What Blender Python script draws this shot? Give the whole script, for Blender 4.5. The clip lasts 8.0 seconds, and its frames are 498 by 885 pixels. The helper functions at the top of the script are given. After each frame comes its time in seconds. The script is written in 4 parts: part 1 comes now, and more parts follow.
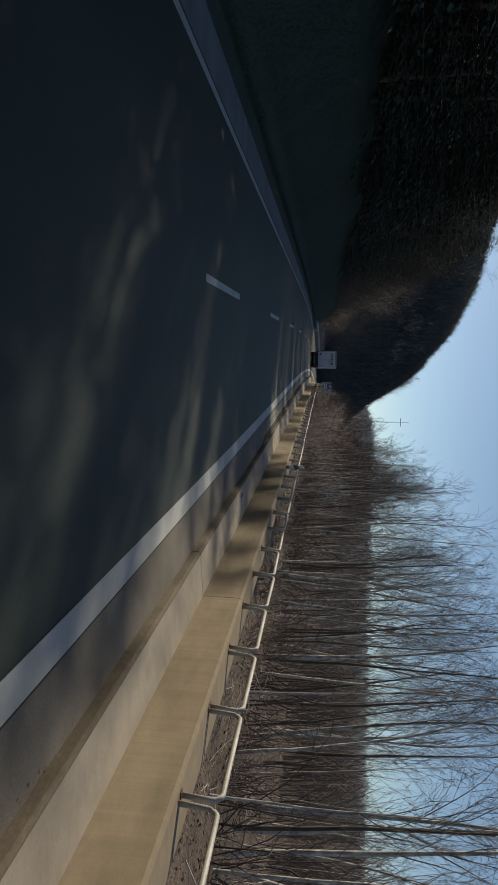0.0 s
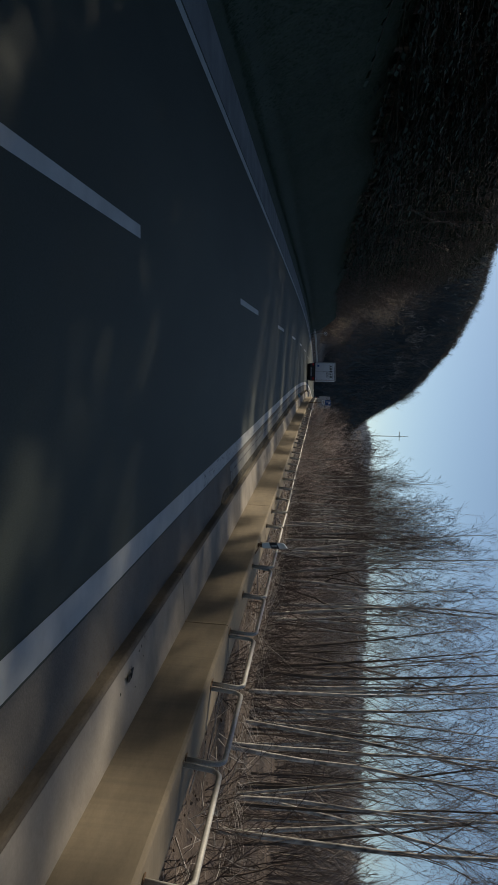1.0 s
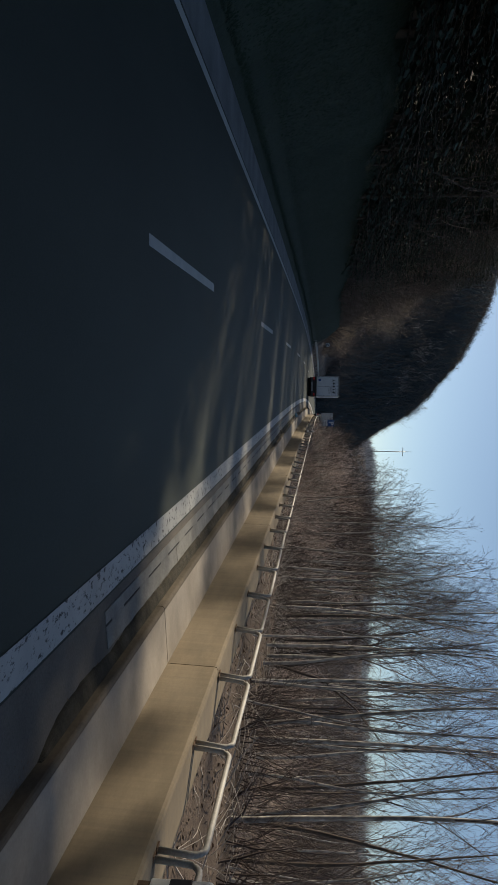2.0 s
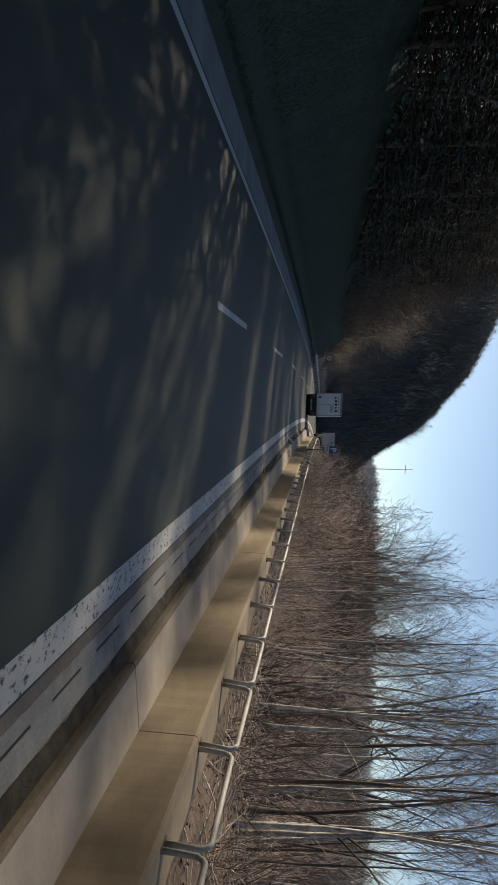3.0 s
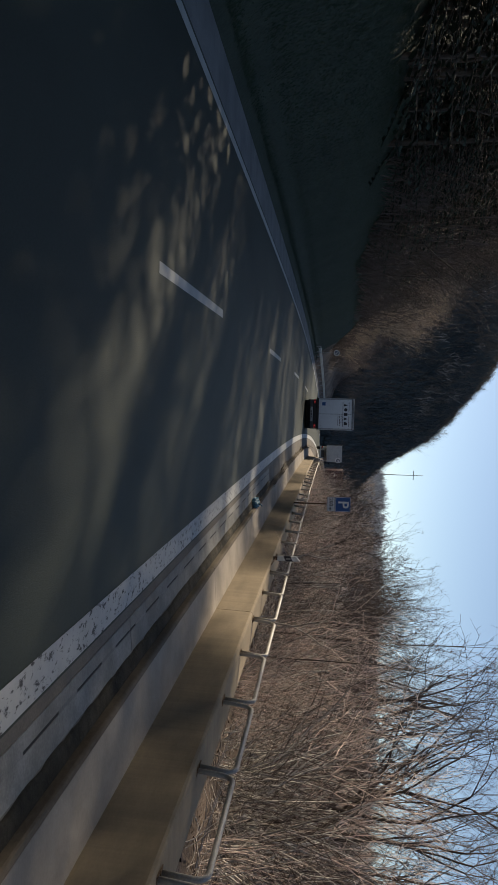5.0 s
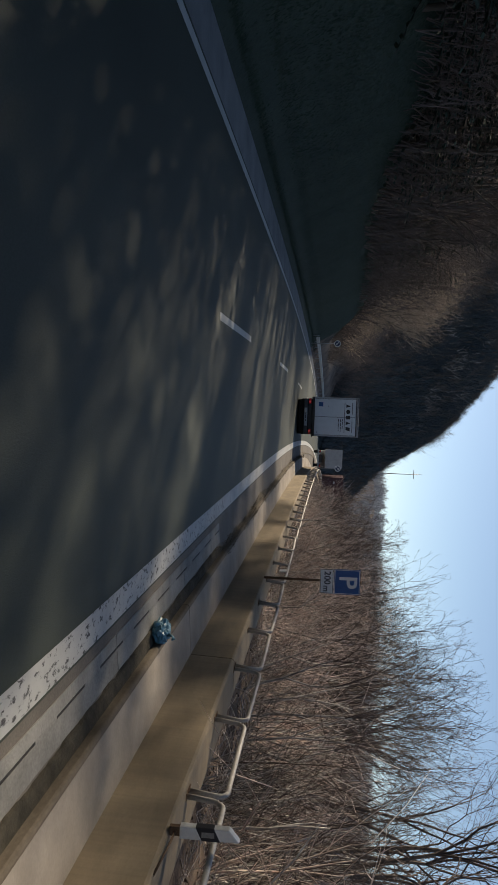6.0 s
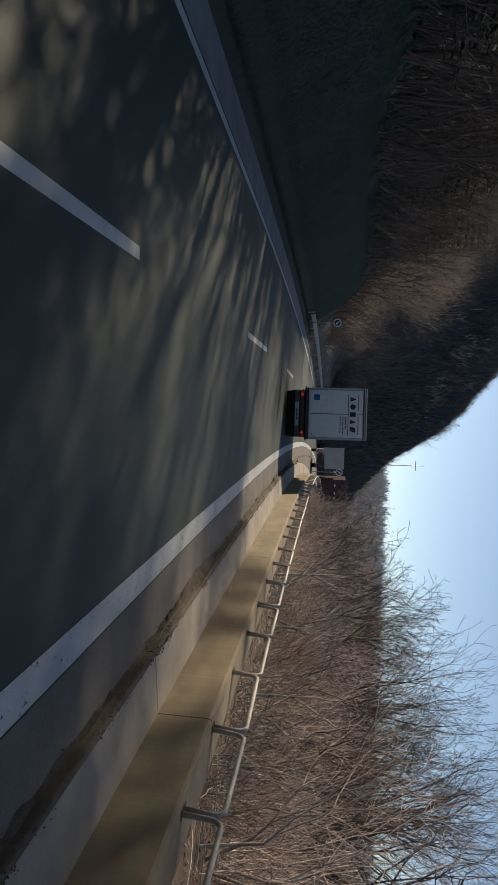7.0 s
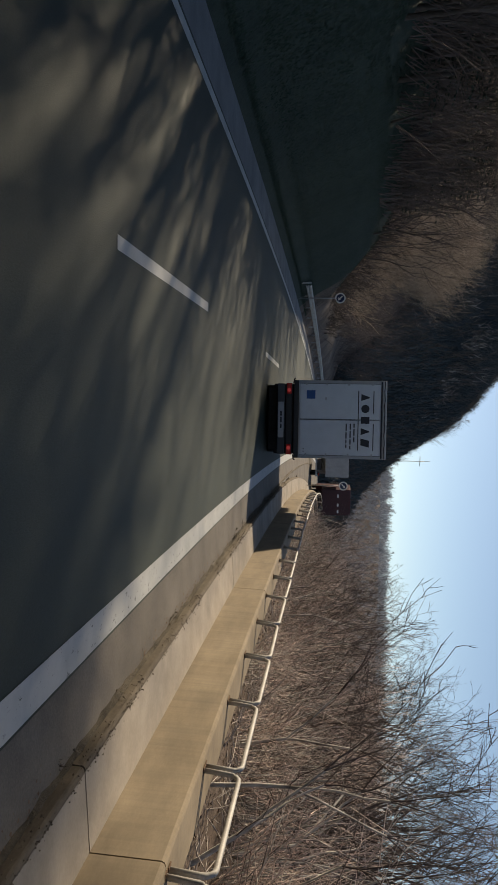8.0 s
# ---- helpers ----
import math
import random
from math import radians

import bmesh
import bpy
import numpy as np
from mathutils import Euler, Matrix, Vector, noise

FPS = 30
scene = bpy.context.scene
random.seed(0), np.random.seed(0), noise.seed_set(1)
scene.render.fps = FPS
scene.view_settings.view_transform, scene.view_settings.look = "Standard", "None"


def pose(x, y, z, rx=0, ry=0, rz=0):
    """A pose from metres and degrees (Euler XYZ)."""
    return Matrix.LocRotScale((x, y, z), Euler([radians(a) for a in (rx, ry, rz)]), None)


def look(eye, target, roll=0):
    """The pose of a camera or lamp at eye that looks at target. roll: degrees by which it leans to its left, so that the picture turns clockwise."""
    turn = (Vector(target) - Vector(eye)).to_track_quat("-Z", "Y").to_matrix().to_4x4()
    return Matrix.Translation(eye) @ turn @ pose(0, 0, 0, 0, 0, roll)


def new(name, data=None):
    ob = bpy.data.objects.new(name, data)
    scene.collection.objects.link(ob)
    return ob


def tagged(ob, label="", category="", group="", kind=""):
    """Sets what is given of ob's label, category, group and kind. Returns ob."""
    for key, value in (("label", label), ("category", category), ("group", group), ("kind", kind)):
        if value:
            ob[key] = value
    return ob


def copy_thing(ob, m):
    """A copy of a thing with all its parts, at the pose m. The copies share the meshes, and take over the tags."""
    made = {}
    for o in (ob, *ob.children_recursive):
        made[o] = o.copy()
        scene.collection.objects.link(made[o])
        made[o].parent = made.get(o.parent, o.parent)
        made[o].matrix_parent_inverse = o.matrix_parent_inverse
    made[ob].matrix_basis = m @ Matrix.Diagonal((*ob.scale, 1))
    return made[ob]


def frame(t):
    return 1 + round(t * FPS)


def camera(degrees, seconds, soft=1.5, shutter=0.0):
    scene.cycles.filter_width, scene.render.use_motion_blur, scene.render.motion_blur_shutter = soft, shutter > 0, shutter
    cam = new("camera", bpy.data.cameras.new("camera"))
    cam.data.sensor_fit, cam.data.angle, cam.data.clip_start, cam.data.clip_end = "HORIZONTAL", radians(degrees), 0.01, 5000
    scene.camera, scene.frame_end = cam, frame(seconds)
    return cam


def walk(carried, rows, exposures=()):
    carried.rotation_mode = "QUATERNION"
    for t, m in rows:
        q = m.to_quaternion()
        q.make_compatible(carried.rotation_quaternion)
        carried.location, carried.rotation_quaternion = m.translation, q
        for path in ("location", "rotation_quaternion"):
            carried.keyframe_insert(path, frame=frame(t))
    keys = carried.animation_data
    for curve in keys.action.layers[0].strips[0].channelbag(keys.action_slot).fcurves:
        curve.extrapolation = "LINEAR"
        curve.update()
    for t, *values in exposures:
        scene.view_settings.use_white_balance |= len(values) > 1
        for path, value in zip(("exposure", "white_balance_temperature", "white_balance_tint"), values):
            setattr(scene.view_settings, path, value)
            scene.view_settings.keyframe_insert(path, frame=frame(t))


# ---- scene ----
EXPO, KELVIN = 0.72, 8200
cam = camera(34.5, 8.0, soft=0.5)
PATH = [
    (0, (-0.782, -20.788, 2.300), (0.471, -10.911, 1.361), 90.79),
    (0.5, (-0.618, -15.039, 2.300), (0.598, -5.154, 1.407), 90.84),
    (1, (-0.465, -9.316, 2.300), (0.638, 0.581, 1.389), 91.18),
    (1.5, (-0.329, -3.507, 2.300), (0.687, 6.396, 1.362), 91.12),
    (3, (-0.147, 14.028, 2.300), (0.570, 23.955, 1.337), 90.97),
    (3.5, (-0.147, 19.979, 2.300), (0.526, 29.906, 1.296), 91.40),
    (4, (-0.229, 26.004, 2.300), (0.463, 35.931, 1.313), 91.84),
    (4.5, (-0.187, 32.140, 2.300), (0.514, 42.061, 1.257), 91.56),
    (6, (-0.138, 50.800, 2.300), (0.609, 60.718, 1.272), 92.18),
    (6.5, (-0.013, 57.068, 2.300), (0.806, 66.979, 1.250), 92.21),
    (7, (0.075, 63.373, 2.300), (0.923, 73.283, 1.271), 91.62),
    (7.5, (0.180, 69.727, 2.300), (1.065, 79.628, 1.206), 91.54),
    (8, (0.340, 76.392, 2.300), (1.245, 86.295, 1.240), 91.23),
]
walk(cam, [(t, look(eye, target, roll)) for t, eye, target, roll in PATH],
     exposures=[(0.0, EXPO - 0.46, KELVIN - 750, 5), (1.5, EXPO - 0.52, KELVIN - 700, 6), (2.8, EXPO + 0.02, KELVIN - 400, 8), (3.5, EXPO + 0.04, KELVIN - 300, 9), (4.0, EXPO - 0.12, KELVIN - 300, 9), (4.5, EXPO - 0.02, KELVIN - 300, 9), (6.5, EXPO, KELVIN - 400, 9), (8.0, EXPO, KELVIN, 9)])

# ---------------------------------------------------------------- light
SUN_DIR = Vector((0.95, -1.40, -1.0)).normalized()      # the way the light travels
world = bpy.data.worlds.new("sky")
scene.world = world
world.use_nodes = True
wn = world.node_tree
sky = wn.nodes.new("ShaderNodeTexSky")
sky.sky_type = "NISHITA"
sky.sun_disc = False
sky.sun_elevation = math.asin(-SUN_DIR.z)
sky.sun_rotation = math.atan2(-SUN_DIR.x, -SUN_DIR.y)
sky.air_density, sky.dust_density, sky.ozone_density = 0.7, 0.3, 3.0
background = wn.nodes["Background"]
background.inputs["Strength"].default_value = 0.088
wn.links.new(sky.outputs[0], background.inputs["Color"])
sun_lamp = bpy.data.lights.new("sun", "SUN")
sun_lamp.energy, sun_lamp.angle, sun_lamp.color = 3.4, radians(1.2), (1.0, 0.92, 0.82)
sun = new("sun", sun_lamp)
sun.matrix_world = look(-60 * SUN_DIR, (0, 0, 0))


# ---------------------------------------------------------------- the line of the road
BEND = 0.000305


def swing(s):
    """How the road's heading, to the right, strays from its even bend, in radians."""
    s = min(max(s, -20), 92)
    return 0.0166 * ((s - 42.5) / 48.5) ** 2 - 0.0056


def heading(s):
    return BEND * min(s, 190) + swing(s) + 0.0011 * max(0, min(s, 190) - 90)


def drift(s):
    c = min(max(s, -20), 92)
    strayed = 0.0166 / 3 / 48.5 ** 2 * ((c - 42.5) ** 3 + 42.5 ** 3) - 0.0056 * c + swing(c) * (s - c)
    strayed += 0.00055 * max(0, min(s, 190) - 90) ** 2 + 0.11 * max(0, s - 190)
    return strayed + (BEND * s * s / 2 if s < 190 else BEND * 190 * 190 / 2 + BEND * 190 * (s - 190))


def on(s, l, z=0.0):
    """A place s metres along the road and l metres to the right of its middle line."""
    a = heading(s)
    return Vector((drift(s) + l * math.cos(a), s - l * math.sin(a), z))


def at(s, l, z=0.0, turn=0.0):
    """A pose there, facing along the road, turned by so many degrees to the left."""
    p = on(s, l, z)
    return pose(p.x, p.y, p.z, 0, 0, turn - math.degrees(heading(s)))


def flare(s):
    """How far the barrier swings out from the road, where a lay-by begins."""
    if s < 100:
        return 0.0
    return 0.0009 * (s - 100) ** 2 + 0.04 * max(0, s - 142) ** 2


def smooth(a, b, x):
    t = min(1.0, max(0.0, (x - a) / (b - a)))
    return t * t * (3 - 2 * t)


def height(x, y):
    """The lie of the land."""
    l = x - drift(max(y, -150))
    n = noise.noise(Vector((x * 0.05, y * 0.05, 0))) * 0.8 + noise.noise(Vector((x * 0.25, y * 0.25, 3))) * 0.25
    z = -0.06
    if l < -6.95:                      # the cut bank, which opens out further on
        b = -7.1 - l
        steep = 1 - 0.55 * smooth(118, 142, y) + 0.4 * smooth(160, 190, y) * smooth(5, 10, b)
        z += steep * (4.0 * smooth(-0.4, 2.4, b) + 0.62 * max(0, b - 2.2)) + 0.2 * (1 - steep) * max(0, b - 3)
        z = min(z, 60) + n * smooth(0, 3, b)
    if l > 4.2 + flare(min(y, 146)):   # the land behind the barrier
        d = l - 4.2 - flare(min(y, 146))
        z += 0.75 - 1.6 * smooth(1, 14, d) - 1.0 * smooth(14, 60, d) + n * smooth(0.5, 4, d) * 0.6
        z -= 0.72 * smooth(146, 154, y) * (1 - smooth(16, 30, d))
        z += 36 * smooth(90, 520, d) * smooth(40, 260, y + 0.4 * d)
    far = smooth(192, 306, y)
    if far > 0:                        # the spur that comes down to the road ahead
        z += far * (float(np.interp(x, (-400, -90, -42, -23, -10, -3, 5, 10, 15, 18, 22, 27, 34, 44), (120, 76, 61, 56.5, 50.5, 46.5, 39.5, 35.5, 30, 25, 18, 11, 2, -1))) - z)
    z += 36 * smooth(450, 630, y) * smooth(10, 70, x)
    return z


# ---------------------------------------------------------------- materials
def shader(name, rough=0.8, metal=0.0, spec=0.3):
    m = bpy.data.materials.new(name)
    m.use_nodes = True
    b = m.node_tree.nodes["Principled BSDF"]
    b.inputs["Roughness"].default_value = rough
    b.inputs["Metallic"].default_value = metal
    b.inputs["Specular IOR Level"].default_value = spec
    return m, m.node_tree, b


def noise_node(t, scale, detail=6, rough=0.6, stretch=None, coords="Object"):
    c = t.nodes.new("ShaderNodeTexCoord")
    n = t.nodes.new("ShaderNodeTexNoise")
    n.inputs["Scale"].default_value = scale
    n.inputs["Detail"].default_value = detail
    n.inputs["Roughness"].default_value = rough
    if stretch:
        mp = t.nodes.new("ShaderNodeMapping")
        mp.inputs["Scale"].default_value = stretch
        t.links.new(c.outputs[coords], mp.inputs["Vector"])
        t.links.new(mp.outputs[0], n.inputs["Vector"])
    else:
        t.links.new(c.outputs[coords], n.inputs["Vector"])
    return n


def ramp(t, source, stops):
    r = t.nodes.new("ShaderNodeValToRGB")
    e = r.color_ramp.elements
    while len(e) < len(stops):
        e.new(0.5)
    for k, (p, c) in enumerate(stops):
        e[k].position = p
        e[k].color = (*c, 1) if len(c) == 3 else c
    t.links.new(source, r.inputs[0])
    return r


def blend(t, a, b, fac, mode="MIX"):
    m = t.nodes.new("ShaderNodeMix")
    m.data_type, m.blend_type = "RGBA", mode
    if isinstance(fac, float):
        m.inputs[0].default_value = fac
    else:
        t.links.new(fac, m.inputs[0])
    for k, v in ((6, a), (7, b)):
        if isinstance(v, tuple):
            m.inputs[k].default_value = (*v, 1)
        else:
            t.links.new(v, m.inputs[k])
    return m.outputs[2]


def relief(t, b, source, strength, distance):
    n = t.nodes.new("ShaderNodeBump")
    n.inputs["Strength"].default_value = strength
    n.inputs["Distance"].default_value = distance
    t.links.new(source, n.inputs["Height"])
    t.links.new(n.outputs[0], b.inputs["Normal"])


def grained(name, dark, light, big=1.0, fine=40.0, rough=0.8, metal=0.0, spec=0.3, bump=0.3, deep=0.01, stretch=None, coords="Object", speckle=0.2):
    """A surface that varies at two scales between two colours."""
    m, t, b = shader(name, rough, metal, spec)
    n1 = noise_node(t, big, 5, 0.6, stretch, coords)
    n2 = noise_node(t, fine, 4, 0.7, stretch, coords)
    r1 = ramp(t, n1.outputs[0], ((0.3, dark), (0.7, light)))
    r2 = ramp(t, n2.outputs[0], ((0.25, (1 - 1.4 * speckle,) * 3), (0.75, (1 + 0.75 * speckle,) * 3)))
    t.links.new(blend(t, r1.outputs[0], r2.outputs[0], 1.0, "MULTIPLY"), b.inputs["Base Color"])
    if bump:
        relief(t, b, n2.outputs[0], bump, deep)
    return m


def by_object(m, amount=0.25):
    """Lets alike things differ a little in tone."""
    t = m.node_tree
    b = t.nodes["Principled BSDF"]
    link = b.inputs["Base Color"].links[0]
    o = t.nodes.new("ShaderNodeObjectInfo")
    r = ramp(t, o.outputs["Random"], ((0.0, (1 - amount,) * 3), (1.0, (1 + amount,) * 3)))
    t.links.new(blend(t, link.from_socket, r.outputs[0], 1.0, "MULTIPLY"), b.inputs["Base Color"])
    return m


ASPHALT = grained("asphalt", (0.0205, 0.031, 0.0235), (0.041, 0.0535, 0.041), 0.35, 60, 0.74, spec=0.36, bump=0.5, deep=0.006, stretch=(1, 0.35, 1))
SHOULDER = grained("weathered_asphalt", (0.11, 0.098, 0.084), (0.2, 0.177, 0.15), 0.6, 45, 0.85, bump=0.5, deep=0.008)
CONCRETE = by_object(grained("barrier_concrete", (0.21, 0.169, 0.12), (0.28, 0.232, 0.17), 0.7, 30, 0.85, bump=0.12, deep=0.004, stretch=(1, 0.6, 1.6), speckle=0.06), 0.06)
PLINTH = by_object(grained("pale_concrete", (0.285, 0.251, 0.213), (0.385, 0.344, 0.298), 0.9, 28, 0.9, bump=0.2, deep=0.005, speckle=0.08), 0.06)


KERB = by_object(grained("stained_kerb", (0.082, 0.067, 0.05), (0.18, 0.148, 0.113), 1.4, 30, 0.92, bump=0.3, deep=0.006, stretch=(1, 0.4, 1)), 0.06)


def weathered(m, streak, amount):
    """Adds stains, streaks and blotches of tone to a concrete."""
    t = m.node_tree
    b = t.nodes["Principled BSDF"]
    link = b.inputs["Base Color"].links[0].from_socket
    n = noise_node(t, 1.0, 6, 0.65, streak)
    r = ramp(t, n.outputs[0], ((0.35, (1 - amount,) * 3), (0.62, (1.06, 1.05, 1.03))))
    t.links.new(blend(t, link, r.outputs[0], 1.0, "MULTIPLY"), b.inputs["Base Color"])
    return m


weathered(CONCRETE, (1.4, 0.5, 2.2), 0.2)
weathered(CONCRETE, (0.3, 4.5, 0.2), 0.07)
# fine lines across the wall, slightly darker in tone
weathered(CONCRETE, (0.25, 15, 0.25), 0.03)
weathered(PLINTH, (0.8, 0.8, 0.8), 0.25)
VERGE = grained("verge_concrete", (0.15, 0.155, 0.16), (0.25, 0.255, 0.255), 0.8, 40, 0.9, bump=0.3, deep=0.006)
GUTTER = by_object(grained("gutter_concrete", (0.17, 0.17, 0.16), (0.31, 0.305, 0.285), 1.6, 35, 0.9, bump=0.4, deep=0.008), 0.1)
DIRT = grained("roadside_dirt", (0.05, 0.042, 0.031), (0.15, 0.125, 0.092), 2.5, 50, 0.95, bump=0.8, deep=0.03)
CRUMB = grained("crumbled_soil", (0.07, 0.056, 0.04), (0.2, 0.165, 0.12), 5, 60, 0.95, bump=0)
SOIL = grained("leaf_litter", (0.06, 0.044, 0.035), (0.21, 0.155, 0.12), 0.5, 9, 0.95, bump=0.8, deep=0.08)
RUST = grained("rusty_edge", (0.10, 0.055, 0.03), (0.2, 0.13, 0.08), 6, 60, 0.8)
GALV = grained("galvanised_pipe", (0.32, 0.305, 0.28), (0.52, 0.50, 0.465), 3, 40, 0.6, 0.1, 0.4, 0.1, 0.002)
STEEL = grained("dull_steel", (0.25, 0.25, 0.25), (0.42, 0.42, 0.42), 3, 50, 0.5, 0.7)
BLACK = grained("black_rubber", (0.012, 0.012, 0.013), (0.03, 0.03, 0.03), 4, 60, 0.75)
BIRCH = by_object(grained("pale_bark", (0.10, 0.088, 0.078), (0.72, 0.69, 0.64), 5, 16, 0.85, bump=0.5, deep=0.01, stretch=(1, 1, 0.5)), 0.25)
BARK = by_object(grained("grey_brown_bark", (0.055, 0.045, 0.038), (0.16, 0.13, 0.108), 3, 20, 0.9, bump=0.6, deep=0.015, stretch=(1, 1, 0.3)), 0.25)
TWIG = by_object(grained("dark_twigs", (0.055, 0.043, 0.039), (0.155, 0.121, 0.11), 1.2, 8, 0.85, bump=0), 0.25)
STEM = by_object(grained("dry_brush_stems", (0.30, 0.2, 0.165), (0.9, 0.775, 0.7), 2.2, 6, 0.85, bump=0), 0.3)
# dark needles, lifted towards blue-grey to paint in the distant haze
NEEDLE = grained("dark_conifers", (0.028, 0.038, 0.042), (0.075, 0.085, 0.085), 0.03, 0.6, 0.9, bump=0)
SCRUB = by_object(grained("orange_brown_scrub", (0.17, 0.125, 0.095), (0.52, 0.40, 0.30), 0.6, 5, 0.85, bump=0), 0.25)
SPRUCE = by_object(grained("spruce_needles", (0.036, 0.054, 0.045), (0.085, 0.108, 0.08), 1.0, 12, 0.95, spec=0.03, bump=0), 0.25)
IVY = grained("dark_ivy", (0.026, 0.044, 0.031), (0.044, 0.066, 0.043), 0.5, 6, 0.95, spec=0.04, bump=0)
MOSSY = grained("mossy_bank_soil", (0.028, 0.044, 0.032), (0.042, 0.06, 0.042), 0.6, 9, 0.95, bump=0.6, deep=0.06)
MOSS = grained("mossy_dirt", (0.026, 0.025, 0.018), (0.095, 0.082, 0.06), 3.5, 45, 0.95, bump=0.9, deep=0.03)
STRAW = grained("dead_sticks", (0.26, 0.22, 0.19), (0.62, 0.56, 0.51), 0.9, 6, 0.85, bump=0)
LEAF = grained("dead_leaves", (0.055, 0.042, 0.033), (0.2, 0.15, 0.118), 1.5, 7, 0.9, bump=0)
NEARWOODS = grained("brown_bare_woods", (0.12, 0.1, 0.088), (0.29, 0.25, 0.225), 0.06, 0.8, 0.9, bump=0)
# haze over the valley is put into this pale blue-grey
HAZED_WOODS = grained("far_bare_woods", (0.31, 0.325, 0.35), (0.48, 0.495, 0.525), 0.03, 0.5, 0.9, bump=0)


def paint(name, wear):
    """White road paint, worn through to the asphalt in flakes."""
    m, t, b = shader(name, 0.7, 0, 0.35)
    flakes = noise_node(t, 13, 8, 0.75, (1, 0.5, 1))
    grey = noise_node(t, 1.3, 5, 0.6)
    tone = ramp(t, grey.outputs[0], ((0.3, (0.36, 0.37, 0.36)), (0.7, (0.51, 0.51, 0.485))))
    mask = ramp(t, flakes.outputs[0], ((wear - 0.03, (1, 1, 1)), (wear + 0.02, (0, 0, 0))))
    t.links.new(blend(t, tone.outputs[0], (0.06, 0.06, 0.06), mask.outputs[0]), b.inputs["Base Color"])
    relief(t, b, flakes.outputs[0], 0.2, 0.004)
    return m


PAINT = paint("road_paint", 0.28)
WORN = paint("worn_road_paint", 0.435)
CHIPPED = paint("chipped_road_paint", 0.385)


def plain(name, colour, rough=0.5, metal=0.0, amount=0.12):
    d = tuple(c * (1 - amount) for c in colour)
    l = tuple(min(1, c * (1 + amount)) for c in colour)
    return grained(name, d, l, 2.5, 30, rough, metal, 0.4, 0.03, 0.001, speckle=0.05)


WHITE = plain("white_lacquer", (0.60, 0.64, 0.68), 0.4, amount=0.06)
GREY = plain("grey_frame", (0.36, 0.37, 0.38), 0.45)
INK = plain("dark_lettering", (0.02, 0.022, 0.03), 0.5)
DARKMETAL = plain("dark_chassis", (0.03, 0.03, 0.032), 0.6)
BUMPER = plain("grey_black_bumper", (0.06, 0.062, 0.066), 0.6)
DARKRED = plain("dark_red_lacquer", (0.06, 0.018, 0.024), 0.5)
REDGLASS = plain("red_lens", (0.45, 0.02, 0.02), 0.25)
BLUE = plain("sign_blue", (0.010, 0.085, 0.26), 0.4)
# sign blue with shade mixed in, for faces turned from the sun
SHADED_BLUE = plain("sign_dark_blue", (0.012, 0.03, 0.085), 0.45)
SIGNWHITE = plain("sign_white", (0.72, 0.72, 0.70), 0.4)
BAGBLUE = plain("blue_plastic", (0.07, 0.22, 0.30), 0.45)
POSTWHITE = plain("white_plastic", (0.75, 0.75, 0.72), 0.45)
lamp_on, lt, lb = shader("lit_tail_lamp", 0.3)
lb.inputs["Base Color"].default_value = (0.5, 0.03, 0.03, 1)
lb.inputs["Emission Color"].default_value = (1.0, 0.10, 0.12, 1)
lb.inputs["Emission Strength"].default_value = 0.12


# ---------------------------------------------------------------- mesh helpers
def part(name, bm, material, parent=None, label=""):
    me = bpy.data.meshes.new(name)
    bm.to_mesh(me)
    bm.free()
    me.materials.append(material)
    ob = new(name, me)
    ob.parent = parent
    return tagged(ob, label)


def raw(name, verts, faces, material, parent=None, label="", flat=True):
    me = bpy.data.meshes.new(name)
    me.from_pydata([tuple(v) for v in verts], [], faces)
    me.update()
    if not flat:
        me.polygons.foreach_set("use_smooth", [True] * len(me.polygons))
    me.materials.append(material)
    ob = new(name, me)
    ob.parent = parent
    return tagged(ob, label)


def thing(name, m, label, category, group="", kind=""):
    ob = new(name)
    ob.empty_display_size = 0.2
    ob.matrix_world = m
    return tagged(ob, label, category, group, kind)


def block(a, b, bevel=0.0, bm=None):
    bm = bm or bmesh.new()
    g = bmesh.ops.create_cube(bm, size=1.0)
    for v in g["verts"]:
        v.co = Vector([(a[i] + b[i]) / 2 + v.co[i] * (b[i] - a[i]) for i in range(3)])
    if bevel:
        edges = list({e for v in g["verts"] for e in v.link_edges})
        bmesh.ops.bevel(bm, geom=edges, offset=bevel, segments=2, affect="EDGES", profile=0.6)
    return bm


def rod(points, radii, sides=8, bm=None, cap=True):
    """A round bar through points."""
    bm = bm or bmesh.new()
    pts = [Vector(p) for p in points]
    if not hasattr(radii, "__len__"):
        radii = [radii] * len(pts)
    rings = []
    for i, p in enumerate(pts):
        d = (pts[min(i + 1, len(pts) - 1)] - pts[max(i - 1, 0)]).normalized()
        u = d.cross(Vector((0.31, 0.12, 0.94)) if abs(d.z) < 0.9 else Vector((1, 0.1, 0))).normalized()
        w = d.cross(u)
        rings.append([bm.verts.new(p + radii[i] * (math.cos(k * math.tau / sides) * u + math.sin(k * math.tau / sides) * w)) for k in range(sides)])
    for a, b in zip(rings, rings[1:]):
        for k in range(sides):
            f = bm.faces.new((a[k], a[(k + 1) % sides], b[(k + 1) % sides], b[k]))
            f.smooth = True
    if cap:
        bm.faces.new(rings[0][::-1])
        bm.faces.new(rings[-1])
    return bm


def disc(c, axis, radius, depth, sides=28, bm=None):
    a = Vector(axis).normalized()
    return rod([Vector(c) - a * depth / 2, Vector(c) + a * depth / 2], radius, sides, bm)


